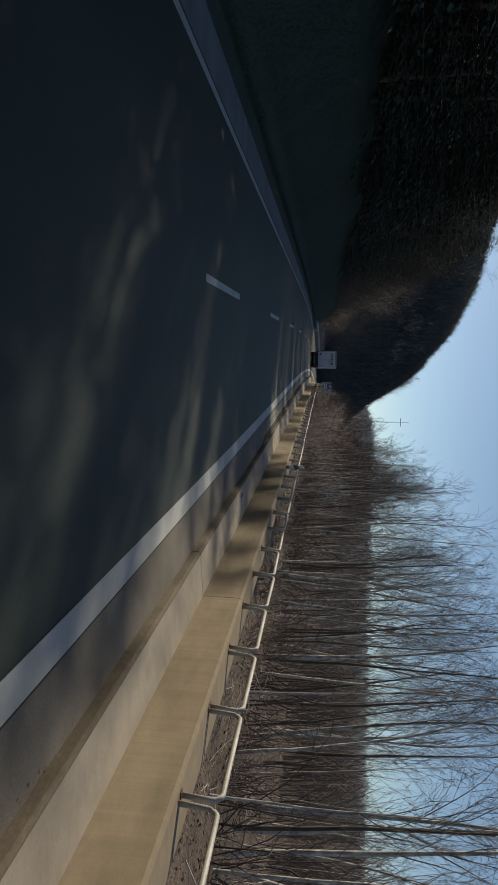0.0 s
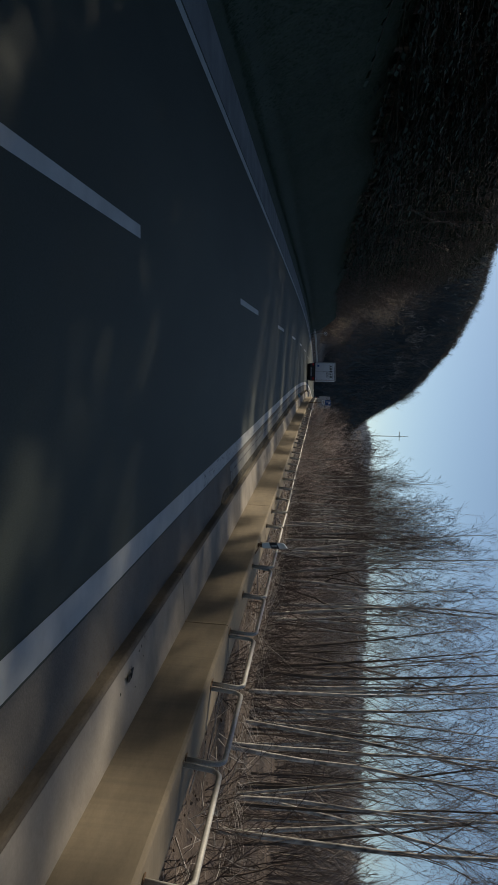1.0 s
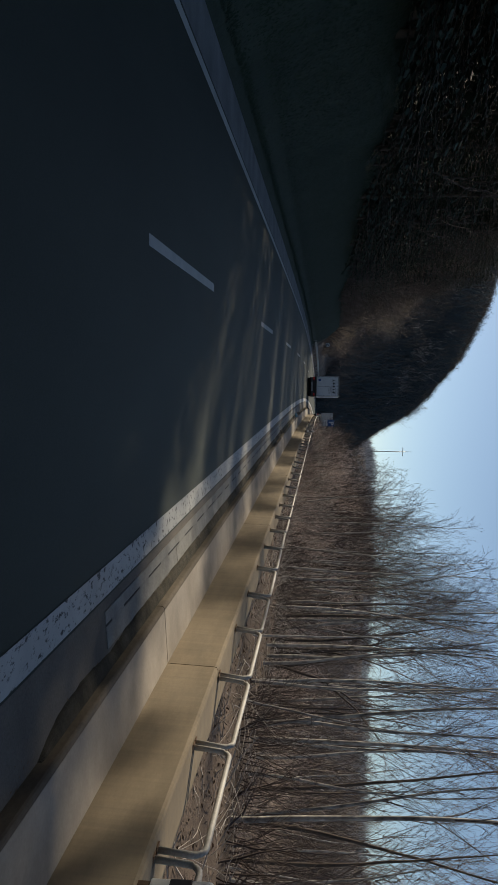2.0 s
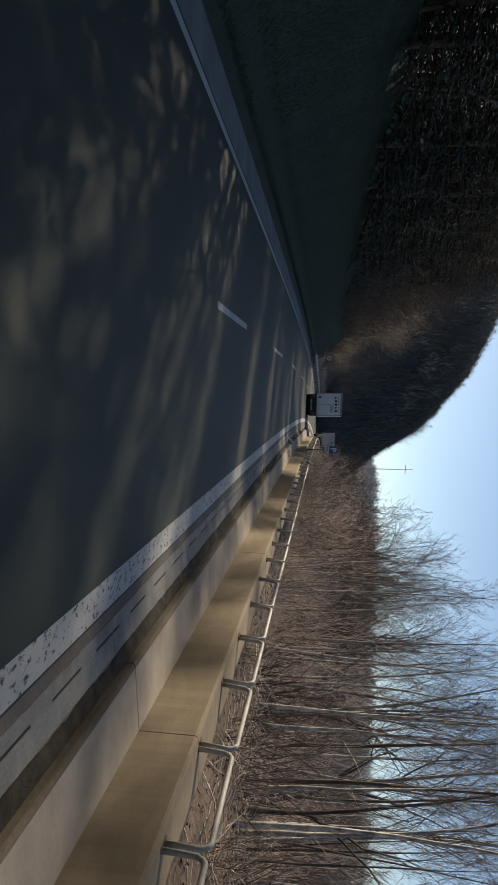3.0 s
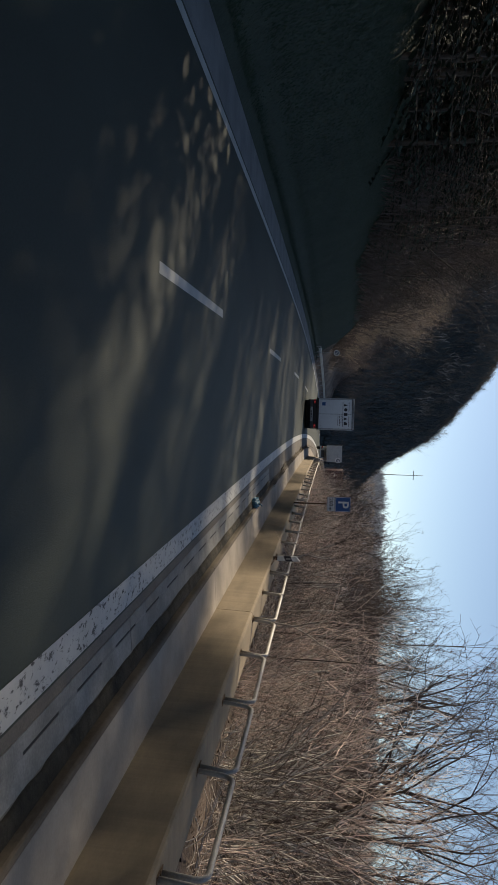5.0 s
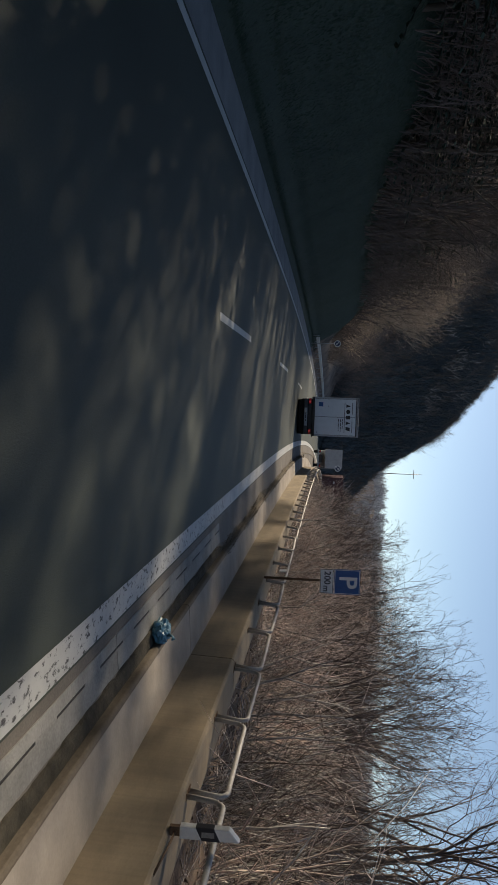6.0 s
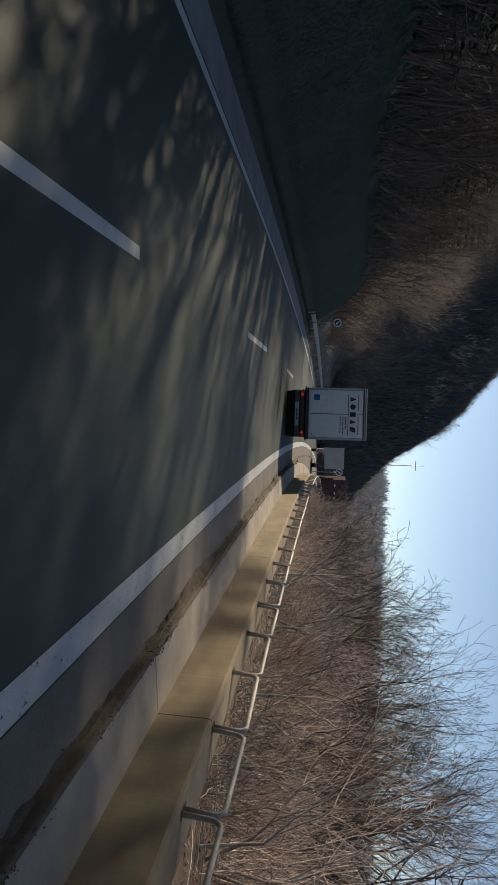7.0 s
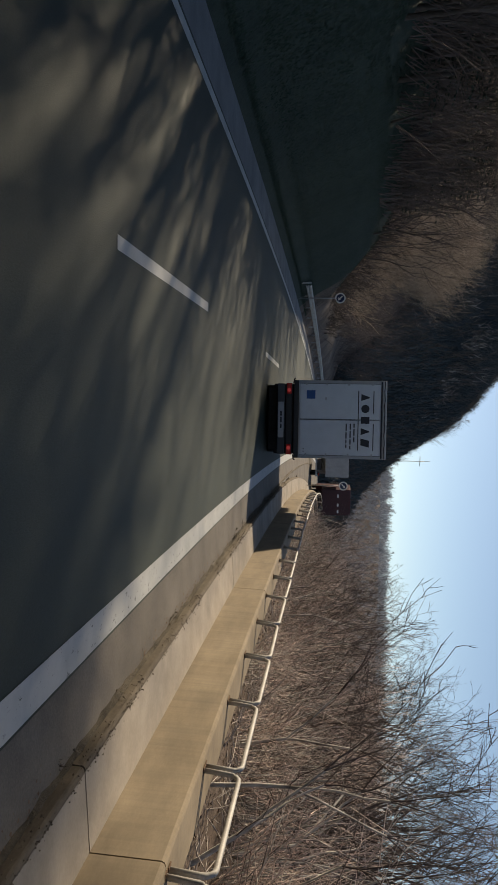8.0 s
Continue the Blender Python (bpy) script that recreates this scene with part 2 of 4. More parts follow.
def strip(s0, s1, profile, step=4.0):
    """A band along the road with a cross-section of (l, z); closed at its ends."""
    bm = bmesh.new()
    n = max(1, round((s1 - s0) / step))
    rings = [[bm.verts.new(on(s0 + (s1 - s0) * i / n, l, z)) for l, z in profile] for i in range(n + 1)]
    for a, b in zip(rings, rings[1:]):
        for k in range(len(profile) - 1):
            bm.faces.new((a[k], a[k + 1], b[k + 1], b[k]))
    return bm, rings


def solid_strip(s0, s1, profile, step=4.0):
    """The same, closed all round and at both ends."""
    bm, _ = strip(s0, s1, list(profile) + [profile[0]], step)
    bmesh.ops.remove_doubles(bm, verts=bm.verts, dist=0.0005)
    bm.verts.ensure_lookup_table()
    edges = [e for e in bm.edges if e.is_boundary]
    bmesh.ops.holes_fill(bm, edges=edges, sides=0)
    bmesh.ops.recalc_face_normals(bm, faces=bm.faces)
    return bm


def lettering(text, size, material, parent, m, name="lettering", bold=0.0):
    """Words in the built-in font, as a mesh."""
    cu = bpy.data.curves.new(name, "FONT")
    cu.body, cu.size, cu.extrude, cu.align_x, cu.align_y = text, size, 0.002, "CENTER", "CENTER"
    cu.offset = bold
    tmp = new("tmp", cu)
    me = bpy.data.meshes.new_from_object(tmp.evaluated_get(bpy.context.evaluated_depsgraph_get()))
    bpy.data.objects.remove(tmp)
    me.materials.clear()
    me.materials.append(material)
    ob = new(name, me)
    ob.parent = parent
    ob.matrix_basis = m
    return ob


# ---------------------------------------------------------------- ground
def build_ground():
    ss = [-300, -150, -90, -60] + list(range(-48, 160, 3)) + list(range(160, 400, 8)) + list(range(400, 1000, 40)) + list(range(1000, 4200, 200))
    ll = [-2500, -1500, -900, -600, -400, -280, -200, -150, -120, -95, -75, -60, -50] + [-42 + 2 * k for k in range(16)] + [-11.2, -10.4, -9.8, -9.2, -8.6, -8, -7.6, -7.2, -6.9, -6.5, -4, -1, 1, 2.8, 3.4, 3.9, 4.18, 4.3, 4.7, 5.2, 6, 7, 8, 9, 10, 11.5, 13, 15, 17, 19, 22, 25, 28, 32, 36, 41, 47, 54, 62, 72, 84, 100, 120, 145, 175, 210, 260, 330, 420, 550, 700, 900, 1300, 2000, 3000]
    verts = []
    for s in ss:
        for l in ll:
            x, y = drift(max(s, -150)) + l, s
            verts.append((x, y, height(x, y)))
    w = len(ll)
    faces = [(j * w + i, j * w + i + 1, (j + 1) * w + i + 1, (j + 1) * w + i) for j in range(len(ss) - 1) for i in range(w - 1)]
    g = raw("ground", verts, faces, SOIL, flat=False)
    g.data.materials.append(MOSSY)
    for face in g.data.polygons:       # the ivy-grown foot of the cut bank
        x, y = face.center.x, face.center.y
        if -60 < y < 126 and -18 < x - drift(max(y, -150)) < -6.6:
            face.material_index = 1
    return tagged(g, "brown leaf-littered wooded ground and hillsides", "ground", kind="structure")


build_ground()

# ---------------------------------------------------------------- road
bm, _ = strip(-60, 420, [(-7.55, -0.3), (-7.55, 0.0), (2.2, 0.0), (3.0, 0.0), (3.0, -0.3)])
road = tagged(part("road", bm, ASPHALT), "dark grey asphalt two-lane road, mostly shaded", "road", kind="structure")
bm, _ = strip(-60, 420, [(-7.2, 0.004), (-6.35, 0.005), (-5.9, 0.004)])
part("verge_strip", bm, VERGE, road, "paler weathered asphalt strip beside the edge line")
bm, _ = strip(-60, 420, [(2.16, 0.004), (2.55, 0.03), (2.92, 0.06)])
part("shoulder", bm, SHOULDER, road, "dusty shoulder between edge line and barrier")
bm, rings = strip(100, 200, [(2.86, 0.062), (2.9, 0.062)], 2)
for ring in rings:
    ring[1].co.x += flare(min(ring[1].co.y, 146))
part("lay_by", bm, SHOULDER, road, "pale asphalt lay-by beside the road")
for k in range(-3, 20):
    s0 = -5.35 + 18 * k
    bm, _ = strip(s0, s0 + 6, [(-2.03, 0.006), (-1.87, 0.006)], 2)
    part("lane_dash", bm, PAINT, road)
for s0 in range(-60, 420, 60):
    bm, _ = strip(s0, s0 + 60, [(-5.83, 0.008), (-5.64, 0.008)])
    part("edge_line", bm, PAINT, road)

for s0, s1, coat, state in ((-60, 6, PAINT, "white edge line"), (6, 68, WORN, "badly worn and flaked white edge line"), (68, 104, CHIPPED, "slightly chipped white edge line"), (104, 420, PAINT, "white edge line")):
    bm, _ = strip(s0, s1, [(1.80, 0.009), (2.13, 0.009)])
    part("edge_line", bm, coat, road, state)

# ---------------------------------------------------------------- barrier
barrier = thing("barrier_wall", Matrix(), "long tan concrete parapet wall behind a raised kerb walk", "barrier", kind="structure")
s = -47.65
while s < 148:
    e = min(s + 10.03, 149.0)
    wall = solid_strip(s, e, [(3.645, 0.15), (3.675, 0.885), (3.69, 0.912), (3.72, 0.925), (4.235, 0.925), (4.25, 0.9), (4.25, -0.4), (3.645, -0.4)], 2.0)
    kerb = solid_strip(s, e - 0.006, [(2.86, -0.1), (2.872, 0.17), (2.882, 0.19), (2.905, 0.201), (2.93, 0.203), (2.93, -0.1)], 2.0)
    walk_slab = solid_strip(s, e - 0.006, [(2.934, -0.1), (2.934, 0.203), (3.643, 0.246), (3.643, -0.1)], 2.0)
    for v in [*wall.verts, *walk_slab.verts, *kerb.verts]:
        v.co.x += flare(v.co.y)
    part("barrier_section", wall, CONCRETE, barrier)
    part("kerb_stone", kerb, KERB, barrier, "dirt-stained concrete kerb edge")
    part("kerb_walk", walk_slab, PLINTH, barrier, "pale raised concrete kerb walk")
    s += 10.05

# ---------------------------------------------------------------- rail panels
def railing():
    """Bent pipe panels end to end, each a piece of its own on shared meshes."""
    t = thing("pipe_railing", Matrix(), "low galvanised pipe railing of bent panels on the barrier", "railing")
    legs = []
    for y0, sgn in ((0.06, 1), (1.95, -1)):
        arc = [(0, y0 + sgn * 0.12 * (1 - math.cos(a)), 0.29 + 0.12 * math.sin(a)) for a in (0.4, 0.8, 1.2, math.pi / 2)]
        legs.append([(0, y0, 0.0), (0, y0, 0.29)] + arc)
    pipe = part("rail_panel", rod(legs[0] + legs[1][::-1], 0.03, 8), GALV, t)
    plate = part("base_plate", block((-0.05, -0.05, 0.0), (0.05, 0.05, 0.012), 0.003), RUST, pipe)
    bolt = part("bolt", disc((0.035, 0.035, 0.015), (0, 0, 1), 0.01, 0.03, 6), RUST, pipe)
    r = random.Random(2)
    for k in range(-26, 63):
        q = 20.74 + 2.01 * k
        m = at(q, 3.82 + flare(q), 0.925, -math.degrees(math.atan((flare(q + 2.01) - flare(q)) / 2.01))) @ pose(0, 0, 0, r.gauss(0, 0.25), 7 + r.gauss(0, 1.0), r.gauss(0, 0.3))
        p = pipe if k == -26 else new("rail_panel", pipe.data)
        p.parent = t
        p.matrix_basis = m
        for y0 in (0.06, 1.95):
            for first in (plate, bolt):
                o = first if k == -26 and y0 < 1 else new(first.name.split(".")[0], first.data)
                o.parent = p
                o.matrix_basis = pose(0, y0, 0)
    return t


railing()

# ---------------------------------------------------------------- truck ahead
def truck():
    t = thing("box_truck", at(102.2, 0.16), "white box truck with dark lettering on its rear doors", "truck")
    part("cargo_box", block((-1.24, 0.05, 1.1), (1.24, 7.2, 3.88), 0.02), WHITE, t)
    cab = part("cab", block((-1.15, 7.5, 0.6), (1.15, 9.3, 3.0), 0.15), WHITE, t)
    part("windscreen", block((-1.0, 9.29, 1.7), (1.0, 9.32, 2.7), 0.01), DARKMETAL, cab)
    part("chassis", block((-0.45, 0.3, 0.75), (0.45, 8.0, 1.06), 0.02), DARKMETAL, t)
    part("roof_rail", block((-1.25, -0.03, 3.80), (1.25, 0.08, 3.93), 0.02), GREY, t, "dark-edged roof rail")
    part("rain_gutter", block((-1.22, -0.045, 3.75), (1.22, -0.028, 3.79), 0.005), INK, t)
    part("sill", block((-1.25, -0.04, 0.98), (1.25, 0.12, 1.13), 0.015), DARKMETAL, t)
    for x in (-1.2, 1.2):
        part("corner_post", block((x - 0.05, -0.03, 1.13), (x + 0.05, 0.06, 3.8), 0.012), GREY, t)
    doors = []
    for k, (x0, x1) in enumerate(((-1.145, -0.006), (0.006, 1.145))):
        d = part("door", block((x0, -0.035, 1.17), (x1, 0.02, 3.73), 0.012), WHITE, t)
        doors.append(d)
        outer = x0 if k == 0 else x1
        for z in (1.35, 2.0, 2.7, 3.45):
            part("hinge", block((outer - 0.06, -0.05, z), (outer + 0.05, -0.03, z + 0.05), 0.006), GREY, d)
        part("seal", block(((x0 + 0.0) if k else x1 - 0.012, -0.04, 1.18), ((x0 + 0.012) if k else x1, -0.033, 3.72)), INK, d)
    # the dark lettering, as plain shapes of its size
    y = -0.0375
    for k in range(5):
        x = -0.83 + 0.362 * k
        if k == 1:
            bm = disc((x + 0.11, y - 0.001, 3.255), (0, 1, 0), 0.13, 0.002, 20)
        else:
            bm = block((x, y - 0.002, 3.12), (x + 0.22, y, 3.39))
        for w in bm.verts:
            if w.co.z > 3.3 and k in (0, 3):
                w.co.x = x + 0.11 + (w.co.x - x - 0.11) * 0.15
            if k == 4:
                w.co.x += 0.25 * (w.co.z - 3.25)
        part("lettering_block", bm, INK, doors[0] if k < 3 else doors[1])
    part("lettering_rule", block((-0.94, y - 0.002, 3.02), (-0.01, y, 3.05)), INK, doors[0])
    part("lettering_rule", block((0.01, y - 0.002, 3.02), (0.98, y, 3.05)), INK, doors[1])
    part("lettering_rule", block((-0.94, y - 0.002, 3.50), (-0.2, y, 3.53)), INK, doors[0])
    part("lettering_rule", block((0.12, y - 0.002, 3.50), (0.98, y, 3.53)), INK, doors[1])
    for z, x1 in ((2.89, 0.78), (2.77, 0.94), (2.64, 0.9)):
        x = 0.12
        while x < x1 - 0.06:
            w = 0.1 + 0.13 * abs(math.sin(9 * x + 5 * z))
            part("small_print", block((x, y - 0.001, z), (min(x + w, x1), y, z + 0.04)), INK, doors[1])
            x += w + 0.04
    part("sticker", block((-0.93, y - 0.001, 1.38), (-0.66, y, 1.66)), BLUE, doors[0], "small blue square sticker")
    part("door_latch", block((-0.72, -0.06, 1.98), (-0.62, -0.035, 2.02), 0.004), GREY, doors[0])
    for x in (0.95, 1.03):
        part("rivet_mark", disc((x, -0.037, 1.3), (0, 1, 0), 0.018, 0.004, 10), INK, doors[1])
    # under the box
    bumper = part("underrun_bumper", block((-1.14, 0.0, 0.45), (1.14, 0.12, 0.68), 0.02), BUMPER, t)
    plate = part("number_plate", block((-0.55, -0.012, 0.475), (0.6, 0.0, 0.655), 0.004), GREY, bumper, "pale plate with plain bars")
    for x0, x1 in ((-0.25, -0.1), (-0.06, 0.12), (0.16, 0.3)):
        part("plate_bar", block((x0, -0.016, 0.54), (x1, -0.012, 0.59)), INK, plate)
    for x in (-1.147, 1.147):
        part("frame_gap", block((x - 0.006, -0.037, 1.16), (x + 0.006, -0.02, 3.74)), INK, t)
    part("roof_seam", rod([(-1.24 + 0.155 * k, -0.034, 3.865 + 0.012 * math.sin(2.1 * k)) for k in range(17)], 0.014, 6), INK, t, "wavy black seam along the roof edge")
    # black panel added to hide the sunlit road beyond the underside
    part("axle_cover", block((-1.0, 0.5, 0.12), (1.0, 0.56, 1.0), 0.02), BLACK, t)
    part("spare_wheel", disc((0, 1.1, 0.62), (0, 0, 1), 0.42, 0.24, 20), BLACK, t)
    part("light_bar", block((-1.15, 0.05, 0.72), (1.15, 0.14, 0.92), 0.01), DARKMETAL, t)
    for sgn in (-1, 1):
        lamp = part("tail_lamp", block((sgn * 0.98 - 0.17, -0.01, 0.74), (sgn * 0.98 + 0.17, 0.06, 0.90), 0.015), REDGLASS, t)
        part("lamp_lens", disc((sgn * 0.93, -0.015, 0.82), (0, 1, 0), 0.06, 0.02, 16), lamp_on, lamp, "red tail lamp, lit")
        part("mudguard", block((sgn * 0.88 - 0.3, 0.9, 0.95), (sgn * 0.88 + 0.3, 2.3, 1.0), 0.02), BLACK, t)
        part("mud_flap", block((sgn * 0.88 - 0.28, 0.85, 0.28), (sgn * 0.88 + 0.28, 0.88, 0.95), 0.006), BLACK, t)
        # side panels added to keep the sun from under the box
        part("side_skirt", block((sgn * 1.14 - 0.02, 2.5, 0.3), (sgn * 1.14 + 0.02, 7.1, 1.08), 0.01), DARKMETAL, t)
        part("marker_arm", rod([(sgn * 1.15, 0.1, 0.95), (sgn * 1.28, 0.05, 0.98), (sgn * 1.32, 0.03, 1.02)], 0.02, 6), BLACK, t)
        for y0 in (1.6, 8.2):
            w = part("wheel", disc((sgn * 0.88, y0, 0.44), (1, 0, 0), 0.44, 0.5 if y0 < 3 else 0.3, 24), BLACK, t)
            part("rim", disc((sgn * 0.99, y0, 0.44), (1, 0, 0), 0.25, 0.32, 16), STEEL, w)
    return t


truck()

# ---------------------------------------------------------------- sign with a parking notice
def parking_sign():
    t = thing("parking_sign", at(68.4, 3.63, 0.19), "blue parking sign with a white distance plate below", "road sign")
    part("post", rod([(0, 0.03, 0.72), (0, 0.03, 2.88)], 0.028, 8), RUST, t)
    blue = part("blue_panel", block((-0.28, -0.012, 2.275), (0.28, 0.0, 2.84), 0.004), BLUE, t)
    white = part("white_panel", block((-0.275, -0.012, 1.96), (0.275, 0.0, 2.262), 0.004), SIGNWHITE, t)
    for z0, z1, panel, ink in ((2.285, 2.83, blue, SIGNWHITE), (1.97, 2.252, white, INK)):
        for x in (-0.266, 0.256):
            part("border", block((x, -0.0145, z0), (x + 0.01, -0.0115, z1)), ink, panel)
        for z in (z0, z1 - 0.01):
            part("border", block((-0.256, -0.0145, z), (0.256, -0.0115, z + 0.01)), ink, panel)
    lettering("P", 0.55, SIGNWHITE, blue, pose(0, -0.016, 2.56, 90, 0, 0), bold=0.008)
    for k, letter in enumerate("200m"):
        lettering(letter, 0.185 if k == 3 else 0.195, INK, white, pose(-0.175 + 0.1 * k + (0.04 if k == 3 else 0), -0.016, 2.118 - (0.02 if k == 3 else 0), 90, 0, 0), bold=0.003)
    return t


parking_sign()


# ---------------------------------------------------------------- bare trees and brush
class Wood:
    """Gathers tapering twigs into one mesh."""

    def __init__(self, seed):
        self.v, self.f, self.r = [], [], random.Random(seed)

    def limb(self, points, radii, sides):
        base = len(self.v)
        n = len(points)
        for i in range(n):
            p = points[i]
            d = (points[min(i + 1, n - 1)] - points[max(i - 1, 0)]).normalized()
            u = d.cross(Vector((0.31, 0.52, 0.2)) if abs(d.z) > 0.8 else Vector((0.1, 0.2, 1))).normalized()
            w = d.cross(u)
            for k in range(sides):
                a = k * math.tau / sides
                self.v.append(p + radii[i] * (math.cos(a) * u + math.sin(a) * w))
        for i in range(n - 1):
            for k in range(sides):
                a, b = base + i * sides + k, base + i * sides + (k + 1) % sides
                self.f.append((a, b, b + sides, a + sides))

    def grow(self, start, way, length, radius, segs, wander, lift, sides, tip=0.25):
        """One limb from start; returns its points and radii."""
        r = self.r
        p, d = Vector(start), Vector(way).normalized()
        pts, rad = [p.copy()], [radius]
        for i in range(segs):
            d = (d + Vector((r.gauss(0, wander), r.gauss(0, wander), r.gauss(0, wander) + lift))).normalized()
            p = p + d * (length / segs)
            pts.append(p.copy())
            rad.append(radius * (1 - (1 - tip) * (i + 1) / segs))
        self.limb(pts, rad, sides)
        return pts, rad

    def done(self, name, material, parent):
        return raw(name, self.v, self.f, material, parent, flat=False)


def pick(pts, rad, t):
    x = t * (len(pts) - 1)
    i = min(int(x), len(pts) - 2)
    return pts[i].lerp(pts[i + 1], x - i), rad[i], (pts[i + 1] - pts[i]).normalized()


def sideways(r, d, spread):
    """A way that leaves d by the angle spread, round it at random."""
    u = d.cross(Vector((r.uniform(-1, 1), r.uniform(-1, 1), r.uniform(-1, 1)))).normalized()
    return (d * math.cos(spread) + u * math.sin(spread)).normalized()


def bare_tree(seed, tall, girth, stems, limbs, bark, label, name="bare_tree", low=0.35, lean=0.05, spread=0.75, fine=5, group="bare trees", wander=0.05, twiggy=False):
    t = thing(name, Matrix(), label, "tree", group)
    trunk, crown = Wood(seed), Wood(seed + 500)
    r = trunk.r
    for k in range(stems):
        way = Vector((r.gauss(0, lean + 0.10 * (stems > 1)), r.gauss(0, lean + 0.10 * (stems > 1)), 1))
        h = tall * r.uniform(0.8, 1.0)
        pts, rad = trunk.grow((r.gauss(0, 0.12 * stems), r.gauss(0, 0.12 * stems), -0.4), way, h, girth * r.uniform(0.7, 1), 14, wander, 0.03, 7, 0.12)
        for j in range(limbs):
            q = low + (0.98 - low) * (j + r.random()) / limbs
            p, rr, d = pick(pts, rad, q)
            reach = (h * 0.34 * (1.15 - q) * r.uniform(0.6, 1.25) + 0.4) * (0.22 + 0.78 * smooth(0.2, 0.5, q))
            bp, br = trunk.grow(p, sideways(r, d, spread * r.uniform(0.7, 1.2)), reach, max(0.014, rr * 0.52), 5, 0.12, 0.04, 4, 0.2) if q < 0.8 and not twiggy else crown.grow(p, sideways(r, d, spread * r.uniform(0.75, 1.15)), reach, max(0.009, rr * 0.3), 5, 0.1, 0.04, 3, 0.25)
            for a in range(fine):
                q2 = 0.25 + 0.75 * (a + r.random()) / fine
                p2, r2, d2 = pick(bp, br, q2)
                l2 = reach * 0.45 * r.uniform(0.5, 1.1)
                cp, cr = crown.grow(p2, sideways(r, d2, 0.65 * r.uniform(0.6, 1.3)), l2, max(0.007, r2 * 0.55), 3, 0.10, 0.05, 3, 0.35)
                for b in range(2):
                    p3, _, d3 = pick(cp, cr, r.uniform(0.3, 1))
                    crown.grow(p3, sideways(r, d3, 0.6 * r.uniform(0.6, 1.4)), l2 * r.uniform(0.35, 0.8), 0.006, 2, 0.10, 0.03, 3, 0.4)
    trunk.done("trunk", bark, t)
    crown.done("crown", TWIG, t)
    return t


def forked_tree(seed, tall, girth, stems, bark, label, name="bare_tree", group="bare trees", lean=0.22, depth=6, side=2, twig=None):
    """A bare broadleaf tree whose stems fork again and again into fine twigs."""
    t = thing(name, Matrix(), label, "tree", group)
    trunk, crown = Wood(seed), Wood(seed + 500)
    r = trunk.r

    def branch(p, d, length, radius, level):
        w = trunk if level < 2 else crown
        sides = 7 if level == 0 else 5 if level < 3 else 3
        pts, rad = w.grow(p, d, length, max(radius, 0.0055), 4 if level < 4 else 2, 0.07 + 0.02 * level, 0.04, sides, 0.72)
        way = (pts[-1] - pts[-2]).normalized()
        for k in range(1 if level == 0 else side):
            q, _, dd = pick(pts, rad, r.uniform(0.3, 1))
            tp, tr = crown.grow(q, sideways(r, dd, r.uniform(0.5, 1.0)), length * r.uniform(0.35, 0.7), max(0.006, radius * 0.25), 3, 0.13, 0.05, 3, 0.4)
            q, _, dd = pick(tp, tr, r.uniform(0.3, 0.8))
            crown.grow(q, sideways(r, dd, r.uniform(0.4, 0.9)), length * r.uniform(0.2, 0.4), 0.0055, 2, 0.13, 0.04, 3, 0.4)
        if level + 1 < depth:
            for k in range(3 if r.random() < 0.15 else 2):
                branch(pts[-1], sideways(r, way, r.uniform(0.22, 0.62)), length * r.uniform(0.68, 0.88), radius * r.uniform(0.46, 0.62), level + 1)

    for k in range(stems):
        tilt = lean if stems > 1 else 0.06
        d = Vector((r.gauss(0, tilt), r.gauss(0, tilt), 1))
        branch(Vector((r.gauss(0, 0.1 * stems), r.gauss(0, 0.1 * stems), -0.4)), d, tall * r.uniform(0.24, 0.3), girth * r.uniform(0.7, 1), 0)
    body = trunk.done("stem_clump" if stems > 3 else "trunk", bark, t)
    if stems > 3:
        tagged(body, kind="stuff")
    crown.done("crown", twig or TWIG, t)
    return t


def brush(seed, tall, stems, label, material, group="brush", name="shrub", wide=0.9, second=None):
    t = thing(name, Matrix(), label, "shrub", group)
    w, twigs = Wood(seed), Wood(seed + 300)
    r = w.r
    for k in range(stems):
        a, d = r.uniform(0, math.tau), wide * math.sqrt(r.random())
        tilt = r.uniform(0.0, 0.6)
        way = Vector((math.cos(a) * tilt, math.sin(a) * tilt, 1))
        h = tall * r.uniform(0.35, 1.0)
        pts, rad = w.grow((math.cos(a) * d, math.sin(a) * d, -0.25), way, h, r.uniform(0.010, 0.028), 5, 0.15, -0.02, 3, 0.3)
        for b in range(5):
            p, rr, dd = pick(pts, rad, r.uniform(0.25, 1))
            twigs.grow(p, sideways(r, dd, r.uniform(0.4, 1.1)), h * r.uniform(0.2, 0.5), 0.008, 2, 0.18, 0.0, 3, 0.4)
    tagged(w.done("stalk_clump", material, t), kind="stuff")
    tagged(twigs.done("twig_clump", second or material, t), kind="stuff")
    return t


